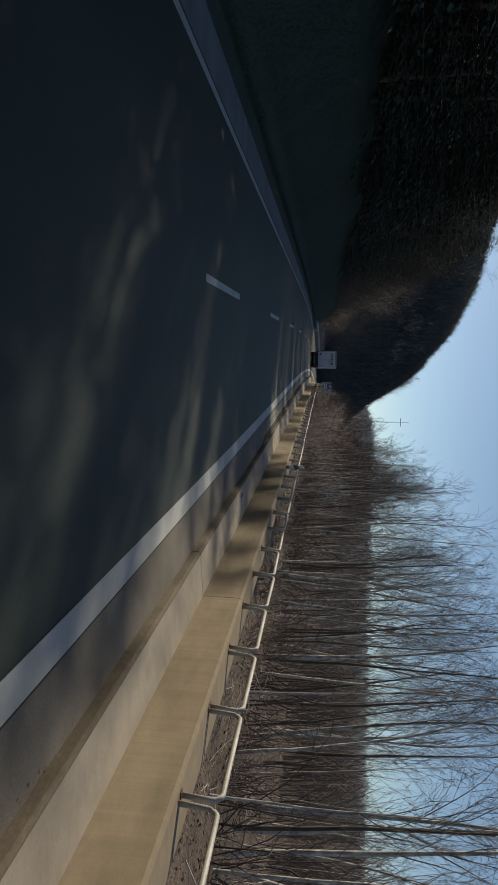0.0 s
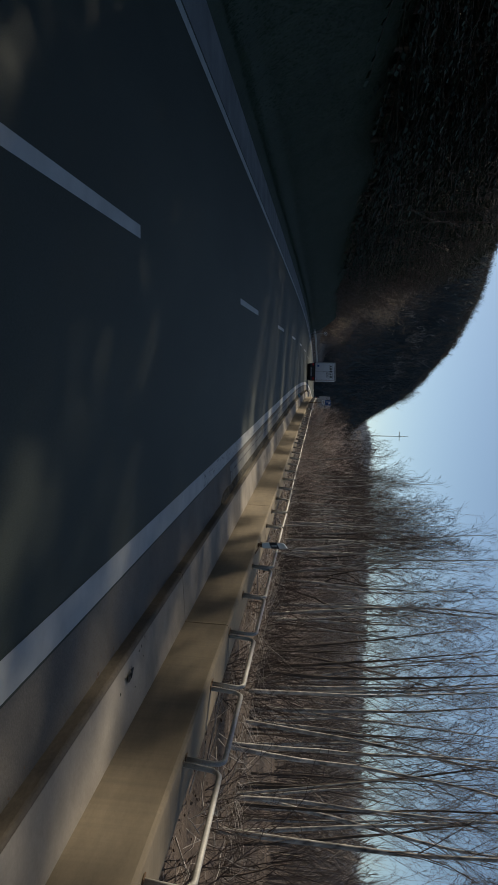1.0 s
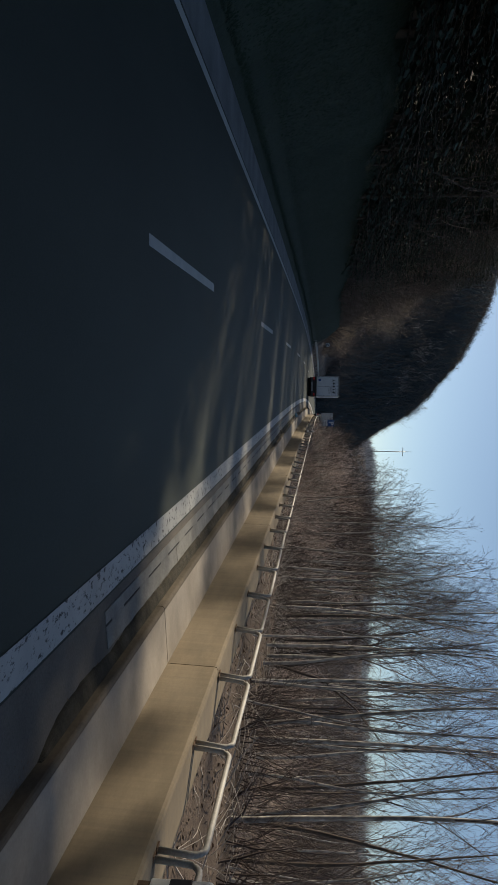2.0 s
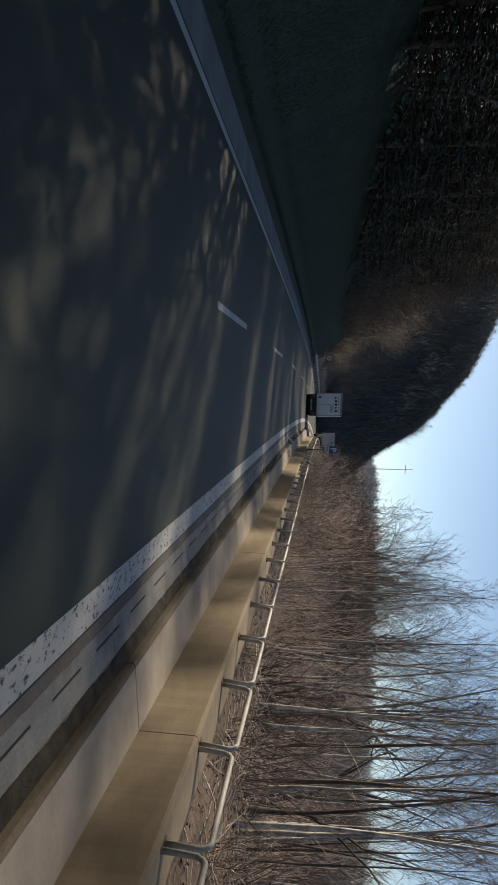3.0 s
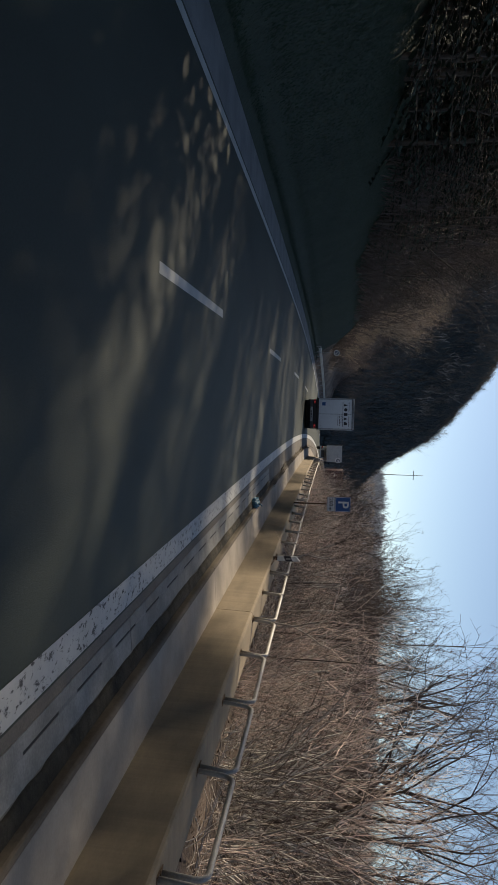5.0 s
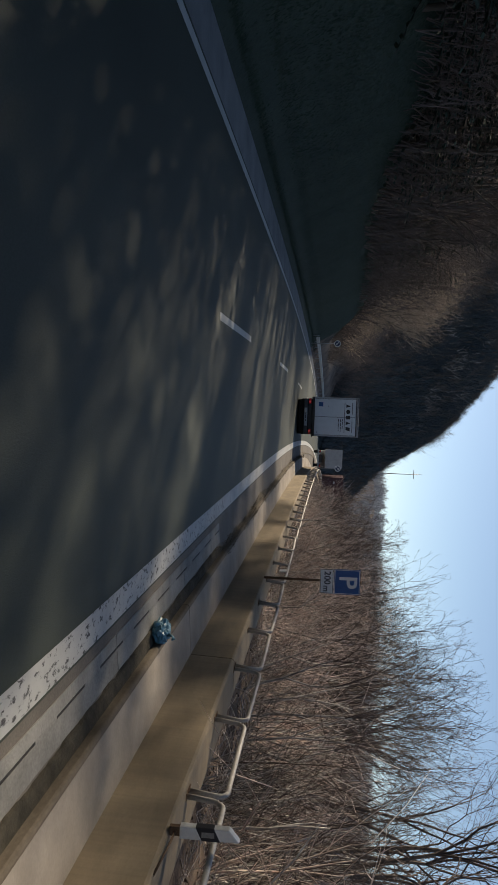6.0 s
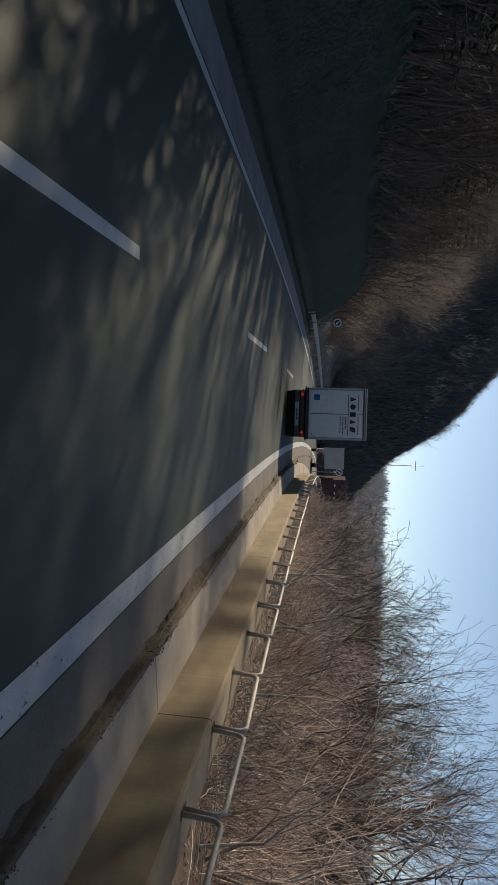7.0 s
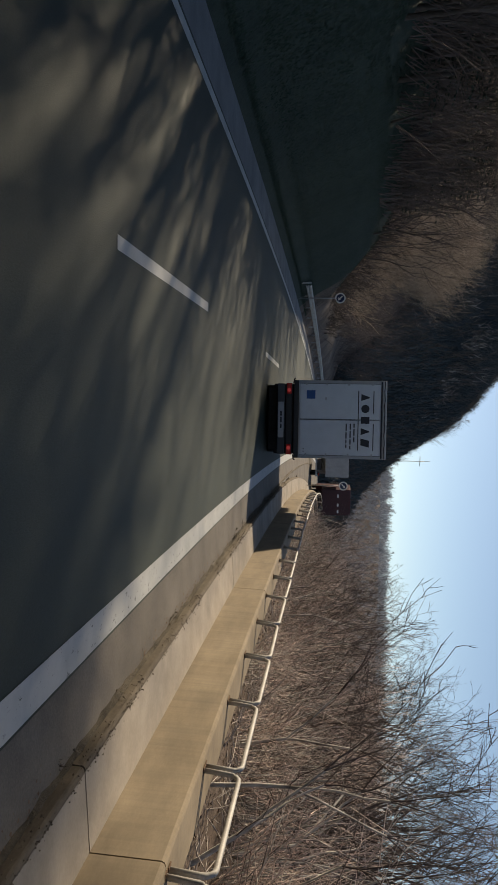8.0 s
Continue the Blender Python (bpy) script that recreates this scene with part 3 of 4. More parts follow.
def spruce(seed, tall, label, name="spruce", group="bank spruces", low=0.08, slim=0.30):
    """A conifer: whorls of drooping boughs from the share low of its height upwards, each with flat sprays of needles."""
    t = thing(name, Matrix(), label, "tree", group)
    trunk, crown = Wood(seed), Wood(seed + 700)
    r = trunk.r
    pts, rad = trunk.grow((0, 0, -0.4), (0, 0, 1), tall, 0.13, 8, 0.015, 0.02, 6, 0.08)
    levels = 17
    for k in range(levels):
        q = low + (0.98 - low) * k / levels
        p, _, _ = pick(pts, rad, q)
        reach = (1 - q) * tall * slim * 0.92 / (1 - low) + 0.3
        for b in range(7):
            a = b * math.tau / 7 + r.uniform(-0.4, 0.4) + k
            way = Vector((math.cos(a), math.sin(a), r.uniform(-0.35, 0.05)))
            bp, br = trunk.grow(p, way, reach * r.uniform(0.75, 1.1), 0.02, 3, 0.05, 0.03, 3, 0.3)
            for c in range(13):
                q2, _, d = pick(bp, br, 0.15 + 0.85 * (c + r.random()) / 13)
                side = Vector((-d.y, d.x, 0)).normalized() * (1 if c % 2 else -1)
                out = (d * r.uniform(0.5, 1) + side * r.uniform(0.4, 1.0) + Vector((0, 0, r.uniform(-0.5, -0.1)))).normalized()
                size = r.uniform(0.14, 0.29) * (0.5 + 0.5 * reach / (tall * slim))
                w = out.cross(Vector((0, 0, 1))).normalized() * size * 0.32
                n = len(crown.v)
                crown.v += [q2 - w * 0.3, q2 + out * size * 0.5 - w, q2 + out * size, q2 + out * size * 0.55 + w, q2 + w * 0.3]
                crown.f += [(n, n + 1, n + 2, n + 3, n + 4)]
    trunk.done("trunk", BARK, t)
    crown.done("crown", SPRUCE, t)
    return t


def stand(kinds, places, tall=0):
    """Sets out copies of the kinds at (s, l, scale) on the land; the taller ones stand back from the road."""
    r = random.Random(11)
    used = set()
    for s, l, size in places:
        k = r.randrange(len(kinds))
        if l > 3 and tall:
            size = min(size, (1.3 + (1.03 - 0.32 * smooth(72, 98, s)) * (l + 0.5)) * r.uniform(0.78, 1.02) / tall)
        p = on(s, l + (flare(min(s, 146)) if l > 3 else 0))
        m = pose(p.x, p.y, height(p.x, p.y) - 0.03, r.gauss(0, 1.5), r.gauss(0, 1.5), r.uniform(0, 360)) @ Matrix.Diagonal((size, size, size * r.uniform(0.92, 1.1), 1))
        if k in used:
            ob = copy_thing(kinds[k], m)
        else:
            ob = kinds[k]
            used.add(k)
        ob.matrix_world = m
    for k, ob in enumerate(kinds):
        if k not in used:
            for o in (*ob.children_recursive, ob):
                bpy.data.objects.remove(o)


rr = random.Random(5)
birches = [bare_tree(20 + k, 14, 0.098, 1, 24, BIRCH, "slender bare birch with pale bark behind the barrier", name="birch", low=0.34, lean=0.025, spread=0.5, fine=5, group="birches", wander=0.032, twiggy=True) for k in range(5)]
saplings = [bare_tree(130 + k, 7.5, 0.034, 1, 9, BIRCH if k % 2 else BARK, "thin bare sapling among the birches behind the barrier", name="sapling", low=0.4, lean=0.1, spread=0.5, fine=3, group="saplings", wander=0.035, twiggy=True) for k in range(4)]
poles = [bare_tree(140 + k, 13, 0.09, 1, 22, BARK, "slender dark-barked bare tree behind the barrier", name="dark_bare_tree", low=0.36, lean=0.025, spread=0.55, fine=5, group="dark bare trees", wander=0.032, twiggy=True) for k in range(3)]
alders = [forked_tree(40 + k, 10.5, 0.115, 2 + k % 2, BARK, "many-stemmed bare tree with spreading dark branches", side=1) for k in range(5)]
places = []
for k in range(54):
    q = -12 + 66 * (k + rr.random()) / 54
    places.append((q, rr.choice((rr.uniform(6.6, 11), rr.uniform(9, 26))), rr.uniform(0.65, 1.05)))
for k in range(14):
    places.append((18 + 2.2 * k + rr.uniform(-1, 1), rr.uniform(6.4, 9.5), rr.uniform(0.75, 1.05)))
for k in range(26):
    places.append((-6 + 2.2 * k + rr.uniform(-1, 1), rr.uniform(6.6, 12), rr.uniform(0.75, 1.05)))
for k in range(14):
    places.append((rr.uniform(54, 115), rr.uniform(16, 34), rr.uniform(0.5, 0.8)))
stand(birches, places, 14)
stand(saplings, [(-12 + 76 * (k + rr.random()) / 50, 5.6 + 11 * rr.random() ** 1.3, rr.uniform(0.55, 1.1)) for k in range(50)], 7.5)
stand(poles, [(-12 + 66 * (k + rr.random()) / 34, rr.uniform(8.0, 24), rr.uniform(0.75, 1.05)) for k in range(34)], 13)
places = [(44 + 9.5 * k + rr.uniform(-3, 3), rr.uniform(13, 21), rr.uniform(0.95, 1.2)) for k in range(9)]
places += [(55 + 11 * k + rr.uniform(-3, 3), rr.uniform(9, 13), rr.uniform(0.75, 1.0)) for k in range(7)]
places += [(70 + 8 * k + rr.uniform(-2, 2), rr.uniform(11, 16), rr.uniform(0.9, 1.15)) for k in range(6)]
places += [(rr.uniform(95, 130), rr.uniform(13, 24), rr.uniform(0.95, 1.25)) for k in range(9)]
places += [(56 + 6 * k + rr.uniform(-2, 2), rr.uniform(12, 18), rr.uniform(1.05, 1.3)) for k in range(10)]
places += [(113, 20, 1.25), (99, 16, 1.0), (124, 17, 1.1)]
places += [(rr.uniform(5, 150), rr.uniform(24, 48), rr.uniform(0.7, 1.0)) for k in range(16)]
stand(alders, places, 11.5)
r3 = random.Random(55)
hazels = [forked_tree(160 + k, 5.2, 0.044, 5 + k, BIRCH, "pale many-stemmed bare hazel behind the barrier", name="hazel", group="hazels", lean=0.3, depth=5, side=1, twig=STEM if k == 1 else TWIG) for k in range(4)]
stand(hazels, [(40 + 78 * (k + r3.random()) / 28, 5.8 + 5 * r3.random(), r3.uniform(0.7, 1.15)) for k in range(28)])
# pale stems with some dark twigs colour in sunlit canes and shaded gaps
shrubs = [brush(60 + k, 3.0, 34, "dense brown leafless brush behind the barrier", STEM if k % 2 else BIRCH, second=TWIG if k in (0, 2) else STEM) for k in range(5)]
dark_shrubs = [brush(70 + k, 2.6, 30, "grey leafless undergrowth behind the barrier", TWIG, "undergrowth") for k in range(3)]
places = []
for k in range(190):
    l = 5.0 + 6 * rr.random() ** 1.2
    places.append((34 + 96 * (k + rr.random()) / 190, l, (0.42 + 0.8 * smooth(4.8, 9, l)) * rr.uniform(0.8, 1.2)))
stand(shrubs, [p for k, p in enumerate(places) if p[0] > 50 or k % 4 == 0])
places = []
for k in range(38):
    l = 5.0 + 6 * rr.random()
    places.append((-12 + 50 * (k + rr.random()) / 38, l, (0.4 + 0.6 * smooth(4.8, 9, l)) * rr.uniform(0.7, 1.2)))
stand(dark_shrubs, places)


def thicket(name, label, material, seed, spots, tall, stems, below=False):
    """Brush that nobody could count, joined."""
    w = Wood(seed)
    r = w.r
    for q, l, size in spots:
        p = on(q, l + (flare(min(q, 146)) if l > 3 else 0))
        if l < 0 and q > 145 and (p.x > -11) != below:
            continue
        z = height(p.x, p.y)
        for k in range(stems):
            a, d = r.uniform(0, math.tau), 1.5 * math.sqrt(r.random())
            tilt = r.uniform(0, 0.7)
            h = tall * size * r.uniform(0.35, 1)
            pts, rad = w.grow((p.x + math.cos(a) * d, p.y + math.sin(a) * d, z - 0.2), (math.cos(a) * tilt, math.sin(a) * tilt, 1), h, r.uniform(0.012, 0.028), 4, 0.15, 0.0, 3, 0.3)
            for b in range(3):
                p2, _, d2 = pick(pts, rad, r.uniform(0.3, 1))
                w.grow(p2, sideways(r, d2, r.uniform(0.4, 1)), h * r.uniform(0.2, 0.4), 0.012, 1, 0.1, 0, 3, 0.4)
    return tagged(w.done(name, material, None), label, "brush", kind="stuff")


# a pale and a dark copy: the brush's lit and shaded look, by colour
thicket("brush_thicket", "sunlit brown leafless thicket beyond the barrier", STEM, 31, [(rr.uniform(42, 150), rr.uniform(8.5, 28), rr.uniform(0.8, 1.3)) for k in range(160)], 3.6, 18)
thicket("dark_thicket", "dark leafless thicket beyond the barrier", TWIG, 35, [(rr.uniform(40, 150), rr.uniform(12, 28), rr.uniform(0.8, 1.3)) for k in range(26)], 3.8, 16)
thicket("grey_thicket", "grey leafless undergrowth among the birches", STEM, 32, [(rr.uniform(-10, 50), rr.uniform(10, 28), rr.uniform(0.6, 1.0)) for k in range(20)], 2.2, 18)

# the wooded bank on the shaded side
rb = random.Random(77)
bank_trees = [forked_tree(80 + k, 11, 0.11, 1, BARK, "tall bare tree on the shaded bank", name="bank_tree", group="bank trees", lean=0.12, depth=6, side=1) for k in range(5)]
spruces = [spruce(90 + k, 8.5, "dark spruce on the shaded bank") for k in range(3)]
places = [(-25 + 88 * (k + rb.random()) / 30, -9.8 - 13 * rb.random() ** 1.5, rb.uniform(0.75, 1.1)) for k in range(30)]
places += [(37 + 26 * (k + rb.random()) / 14, -9.6 - 8 * rb.random() ** 1.5, rb.uniform(0.85, 1.3)) for k in range(14)]
places += [(63 + 68 * (k + rb.random()) / 72, -9.4 - 9 * rb.random() ** 1.5, rb.uniform(0.85, 1.3)) for k in range(72)]
places += [(74 + 28 * (k + rb.random()) / 7, -10.2 - 3 * rb.random(), rb.uniform(1.3, 1.5)) for k in range(7)]
r2 = random.Random(102)
places += [(84 + 13 * (k + r2.random()) / 9, -10.3 - 2 * r2.random(), r2.uniform(1.4, 1.7)) for k in range(9)]
places += [(92 + 36 * (k + r2.random()) / 34, -9.5 - 6 * r2.random() ** 1.4, r2.uniform(0.85, 1.2)) for k in range(34)]
places += [(98 + 14 * (k + r2.random()) / 7, -9.6 - 3 * r2.random(), r2.uniform(0.9, 1.2)) for k in range(7)]
r7 = random.Random(107)
places += [(110 + 11 * (k + r7.random()) / 12, -11 - 3 * r7.random(), r7.uniform(0.62, 0.82)) for k in range(12)]
places = [(q, l, size if q < 58 else min(size, 0.66 if q > 99 else 0.9)) for k, (q, l, size) in enumerate(places) if q < 101 or k % 3]
places += [(96 + 25 * (k + r7.random()) / 38, -9.2 - 4 * r7.random(), r7.uniform(0.46, 0.68)) for k in range(38)]
places += [(79 + 10 * (k + r7.random()) / 6, -9.5 - 2 * r7.random(), r7.uniform(0.85, 1.05)) for k in range(6)]
places += [(88 + 12 * (k + r7.random()) / 14, -9.3 - 1.8 * r7.random(), r7.uniform(0.76, 0.93)) for k in range(14)]
places += [(57 + 10 * (k + r7.random()) / 8, -9.4 - 1.8 * r7.random(), r7.uniform(0.82, 0.95)) for k in range(8)]
stand(bank_trees, places)
places = []
for k in range(130):
    q = -26 + 98 * (k + rb.random()) / 130
    if rb.random() < 1 - 0.62 * smooth(33, 44, q) - 0.3 * smooth(58, 72, q):
        places.append((q, rb.choice((-9.9, -10.2, -10.8, -12.5, -15)) + rb.uniform(-0.6, 0.6), rb.uniform(0.95, 1.3) - 0.1 * smooth(3, 5, q) * smooth(16, 14, q)))
places += [(66 + 18 * (k + rb.random()) / 7, -10.4 + rb.uniform(-0.8, 0.5), rb.uniform(0.95, 1.2)) for k in range(7)]
places += [(35 + 12 * (k + rb.random()) / 3, -10.3 + rb.uniform(-0.8, 0.5), rb.uniform(0.95, 1.2)) for k in range(3)]
for a, b, n in ((15, 28, 8), (24, 33, 4), (46, 51, 1), (53, 58, 1)):
    places += [(a + (b - a) * (k + rb.random()) / n, -10.6 + rb.uniform(-1.2, 0.6), rb.uniform(1.4, 1.75) - 0.35 * smooth(30, 46, a)) for k in range(n)]
r2 = random.Random(101)
places += [(0.5 + 6 * (k + r2.random()) / 4, -10.4 + r2.uniform(-0.5, 0.3), r2.uniform(1.1, 1.3)) for k in range(4)]
places += [(64 + 11 * (k + r2.random()) / 4, -10.6 + r2.uniform(-0.8, 0.4), r2.uniform(0.95, 1.2)) for k in range(4)]
places += [(100 + 20 * (k + r2.random()) / 3, -10.8 + r2.uniform(-1.0, 0.4), r2.uniform(0.7, 0.95)) for k in range(3)]
r5 = random.Random(103)
places += [(51 + 12 * (k + r5.random()) / 4, -10.2 + r5.uniform(-0.5, 0.4), r5.uniform(1.1, 1.3)) for k in range(4)]
places += [(41 + 9 * (k + r5.random()) / 5, -10.0 + r5.uniform(-0.6, 0.4), r5.uniform(1.05, 1.2)) for k in range(5)]
places += [(72 + 12 * (k + r5.random()) / 2, -10.4 + r5.uniform(-0.6, 0.4), r5.uniform(1.0, 1.2)) for k in range(2)]
places += [(58 + 62 * (k + rb.random()) / 62, -15.5 - 11 * rb.random(), rb.uniform(0.38, 0.55)) for k in range(62)]
r8 = random.Random(108)
places += [(11 + 14 * (k + r8.random()) / 7, -10.2 + r8.uniform(-0.5, 0.4), r8.uniform(1.0, 1.15)) for k in range(7)]
places += [(73 + 46 * (k + r8.random()) / 44, -11.2 - 3.0 * r8.random(), r8.uniform(0.42, 0.6)) for k in range(44)]
stand(spruces, places)
# made-up trees, set where their high crowns shade the barrier and lane
pines = [spruce(95 + k, 14.5, "tall conifer with a bare lower trunk, added to cast shade", "pine", "bank pines", 0.6, 0.17) for k in range(3)]
places = [(83.5 + 9 * (k + r8.random()) / 6, -10.6 - 2.0 * r8.random(), r8.uniform(0.95, 1.1)) for k in range(6)]
places += [(39 + 16 * (k + r8.random()) / 5, -10.6 - 2.0 * r8.random(), r8.uniform(0.9, 1.05)) for k in range(5)]
places += [(64 + 9 * (k + r8.random()) / 5, -10.6 - 2.0 * r8.random(), r8.uniform(0.9, 1.05)) for k in range(5)]
places += [(97 + 5 * (k + r8.random()) / 3, -10.6 - 1.0 * r8.random(), r8.uniform(0.8, 0.9)) for k in range(3)]
places += [(16.4, -10.9, 0.88), (57.4, -11.0, 0.95), (60.2, -10.6, 0.9), (78.0, -10.8, 0.93)]
stand(pines, places)
scrub = [brush(110 + k, 3.2, 60, "sunlit brown scrub at the foot of the hill", SCRUB, "hillside scrub", wide=1.8) for k in range(3)]
places = [(rr.uniform(124, 185), -9.5 - 26 * rr.random() ** 1.2, rr.uniform(0.7, 1.5)) for k in range(40)]
places = [p for p in places if p[0] < 145 or on(p[0], p[1]).x < -11]
stand(scrub, places)
r4 = random.Random(64)
scrub_trees = [forked_tree(180 + k, 7.5, 0.06, 2, SCRUB, "sunlit brown bare tree at the end of the bank", name="scrub_tree", group="scrub trees", lean=0.25, depth=6, side=2, twig=SCRUB) for k in range(4)]
places = []
for k in range(70):
    l = 9.6 + 24 * r4.random() ** 1.3
    places.append((118 + 0.5 * (l - 9) + 40 * r4.random(), -l, r4.uniform(0.6, 1.0) * (0.75 + 0.5 * smooth(9, 24, l))))
places = [p for p in places if p[0] < 135 or on(p[0], p[1]).x < -11]
stand(scrub_trees, places)
r6 = random.Random(65)
thicket("scrub_crowns", "tall sunlit brown leafless scrub where the bank ends", SCRUB, 37, [(172 + 30 * r6.random(), -13.5 - 22 * r6.random(), r6.uniform(0.7, 1.15)) for k in range(170)], 8.8, 26)
thicket("bank_top_thicket", "dark leafless brush along the top of the bank", TWIG, 39, [(68 + 46 * r6.random(), -9.3 - 2.6 * r6.random(), r6.uniform(0.6, 1.1)) for k in range(90)], 3.8, 16)
thicket("bank_foot_thicket", "dark leafless brush at the foot of the bank", TWIG, 38, [(120 + 50 * r6.random(), -8.6 - 5 * r6.random(), r6.uniform(0.5, 1.0)) for k in range(110)], 2.6, 18)
thicket("hillside_thicket", "sunlit brown scrub at the foot of the hill", SCRUB, 33, [(rr.uniform(112, 190), -12.5 - 35 * rr.random() ** 1.3, rr.uniform(0.6, 1.5)) for k in range(520)], 3.6, 20)


def far_woods(name, label, material, count, seed, region, tall, conifer, thin=0.004, limbs=16):
    """Woods too far to count: many rough, uneven trees in one mesh."""
    r = random.Random(seed)
    v, f = [], []
    for k in range(count):
        x, y = region(r)
        z, h = height(x, y) - 0.5, tall * (r.uniform(0.35, 1.0) + 0.45 * r.random() ** 4)
        if conifer:
            wide, sides, tiers = h * 0.19 * r.uniform(0.7, 1.4), 5, 3
            for j in range(tiers):
                z0 = h * (0.05 + 0.9 * j / tiers)
                z1 = min(h, z0 + 0.5 * h * r.uniform(0.8, 1.15))
                rad = wide * (1 - 0.8 * j / tiers)
                n = len(v)
                for i in range(sides):
                    a = i * math.tau / sides + r.uniform(-0.3, 0.3)
                    q = rad * r.uniform(0.5, 1.3)
                    v.append((x + q * math.cos(a), y + q * math.sin(a), z + z0 + r.uniform(-0.07, 0.05) * h))
                v.append((x + r.gauss(0, 0.1 * rad), y, z + z1))
                f += [(n + i, n + (i + 1) % sides, n + sides) for i in range(sides)]
        else:
            def sliver(p, q, w):
                n = len(v)
                a = r.uniform(0, math.tau)
                u = Vector((math.cos(a), math.sin(a), 0)) * w
                v.extend((p - u, p + u, q))
                f.append((n, n + 1, n + 2))
            foot = Vector((x, y, z))
            sliver(foot, foot + Vector((r.gauss(0, 0.04) * h, r.gauss(0, 0.04) * h, h)), 0.007 * h)
            for i in range(limbs):
                q = r.uniform(0.2, 0.85)
                a = r.uniform(0, math.tau)
                out = h * (1 - q) * r.uniform(0.25, 0.6)
                p = foot + Vector((0, 0, q * h))
                sliver(p, p + Vector((math.cos(a) * out, math.sin(a) * out, out * r.uniform(0.6, 1.8))), thin * h)
    return tagged(raw(name, v, f, material, flat=not conifer), label, "forest", kind="stuff")


rc = random.Random(19)


def scrub_edge(x):
    """Where the scrub at the foot of the hill gives way to conifers."""
    if x > -11:
        return 186 - 1.5 * x
    return 205 + 1.35 * max(0, -x - 8) + 10 * noise.noise(Vector((x * 0.09, 2, 0)))


thicket("hill_foot_thicket", "dark leafless brush below the hillside conifers", TWIG, 44, [(rc.uniform(148, 205), -9.5 - 19 * rc.random(), rc.uniform(0.7, 1.3)) for k in range(150)], 5.2, 16, True)


def hill_region(r):
    while True:
        x, y = (r.uniform(-110, 36), r.uniform(150, 318)) if r.random() < 0.9 else (r.uniform(-300, -90), r.uniform(205, 420))
        if y > scrub_edge(x) and x < drift(y) - 9 + 40 * smooth(185, 200, y):
            return x, y


def scrub_region(r):
    x = -11 - 112 * r.random() ** 1.2
    return x, scrub_edge(x) - 75 * r.random()


far_woods("hill_scrub", "sunlit brown scrub below the hillside conifers", SCRUB, 13000, 12, scrub_region, 4.2, False, 0.007)
far_woods("hillside_forest", "dark conifer forest on the steep hillside ahead", NEEDLE, 38000, 3, hill_region, 3.0, True)


def hill_bare(r):
    while True:
        x, y = r.uniform(-110, 36), (r.uniform(175, 318) if r.random() < 0.6 else r.uniform(285, 314))
        if y > scrub_edge(x) and x < drift(y) - 9 + 40 * smooth(185, 200, y):
            return x, y


far_woods("hillside_woods", "bare grey-brown woods on the hillside ahead", BARK, 11000, 4, hill_bare, 4.6, False, 0.010)


def ridge(r):
    return r.uniform(-60, 24), r.uniform(296, 312)


far_woods("ridge_woods", "fine bare trees along the crest of the hill", BARK, 3400, 14, ridge, 5.4, False, 0.005, 26)
far_woods("spur_end_trees", "pale bare trees at the low end of the hill", NEARWOODS, 60, 15, lambda r: (r.uniform(13, 27), r.uniform(297, 309)), 8.0, False, 0.006, 40)
clusters = [(0.5, 241), (2.5, 245), (6.5, 249), (-8, 241), (-5.5, 244), (-12, 256), (-14, 229), (-8, 252), (1, 259), (-30, 262), (-24, 240)]


def birch_groups(r):
    x, y = r.choice(clusters)
    return r.gauss(x, 1.3), r.gauss(y, 2.5)


far_woods("hillside_birches", "scattered pale birches among dark hillside conifers", STRAW, 150, 9, birch_groups, 5.5, False, 0.012, 4)


def right_region(r):
    d = 50 + 600 * r.random() ** 1.3
    return d, r.uniform(110, 900)


# their pale blue-grey stands in for haze
far_woods("valley_woods", "bare woods across the valley, coloured pale blue-grey for haze", HAZED_WOODS, 26000, 6, right_region, 9, False, 0.02)


def near_valley(r):
    p = on(r.uniform(-5, 210), 34 + 75 * r.random() ** 1.4)
    return p.x, p.y


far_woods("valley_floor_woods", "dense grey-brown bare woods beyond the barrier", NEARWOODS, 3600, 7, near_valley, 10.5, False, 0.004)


def bank_region(r):
    q = r.uniform(-30, 130)
    p = on(q, -7.15 - 11 * r.random() ** 1.4)
    return p.x, p.y


def ivy():
    r = random.Random(8)
    v, f = [], []
    for k in range(330000):
        x, y = bank_region(r)
        z = height(x, y)
        q = r.uniform(0.03, 0.085)
        a = r.uniform(0, math.tau)
        rise = (height(x + 0.15, y) - z) / 0.15
        u = Vector((math.cos(a), math.sin(a), rise * math.cos(a) + r.uniform(-0.05, 0.4))).normalized() * q
        w = Vector((-math.sin(a), math.cos(a), -rise * math.sin(a) + r.uniform(-0.2, 0.2))).normalized() * q * 0.6
        c = Vector((x, y, z + 0.02))
        n = len(v)
        v += [c - w * 0.3, c + u * 0.5 - w, c + u, c + u * 0.5 + w]
        f.append((n, n + 1, n + 2, n + 3))
    return tagged(raw("bank_undergrowth", v, f, IVY), "dark green ivy and grass covering the shaded bank", "undergrowth", kind="stuff")


ivy()

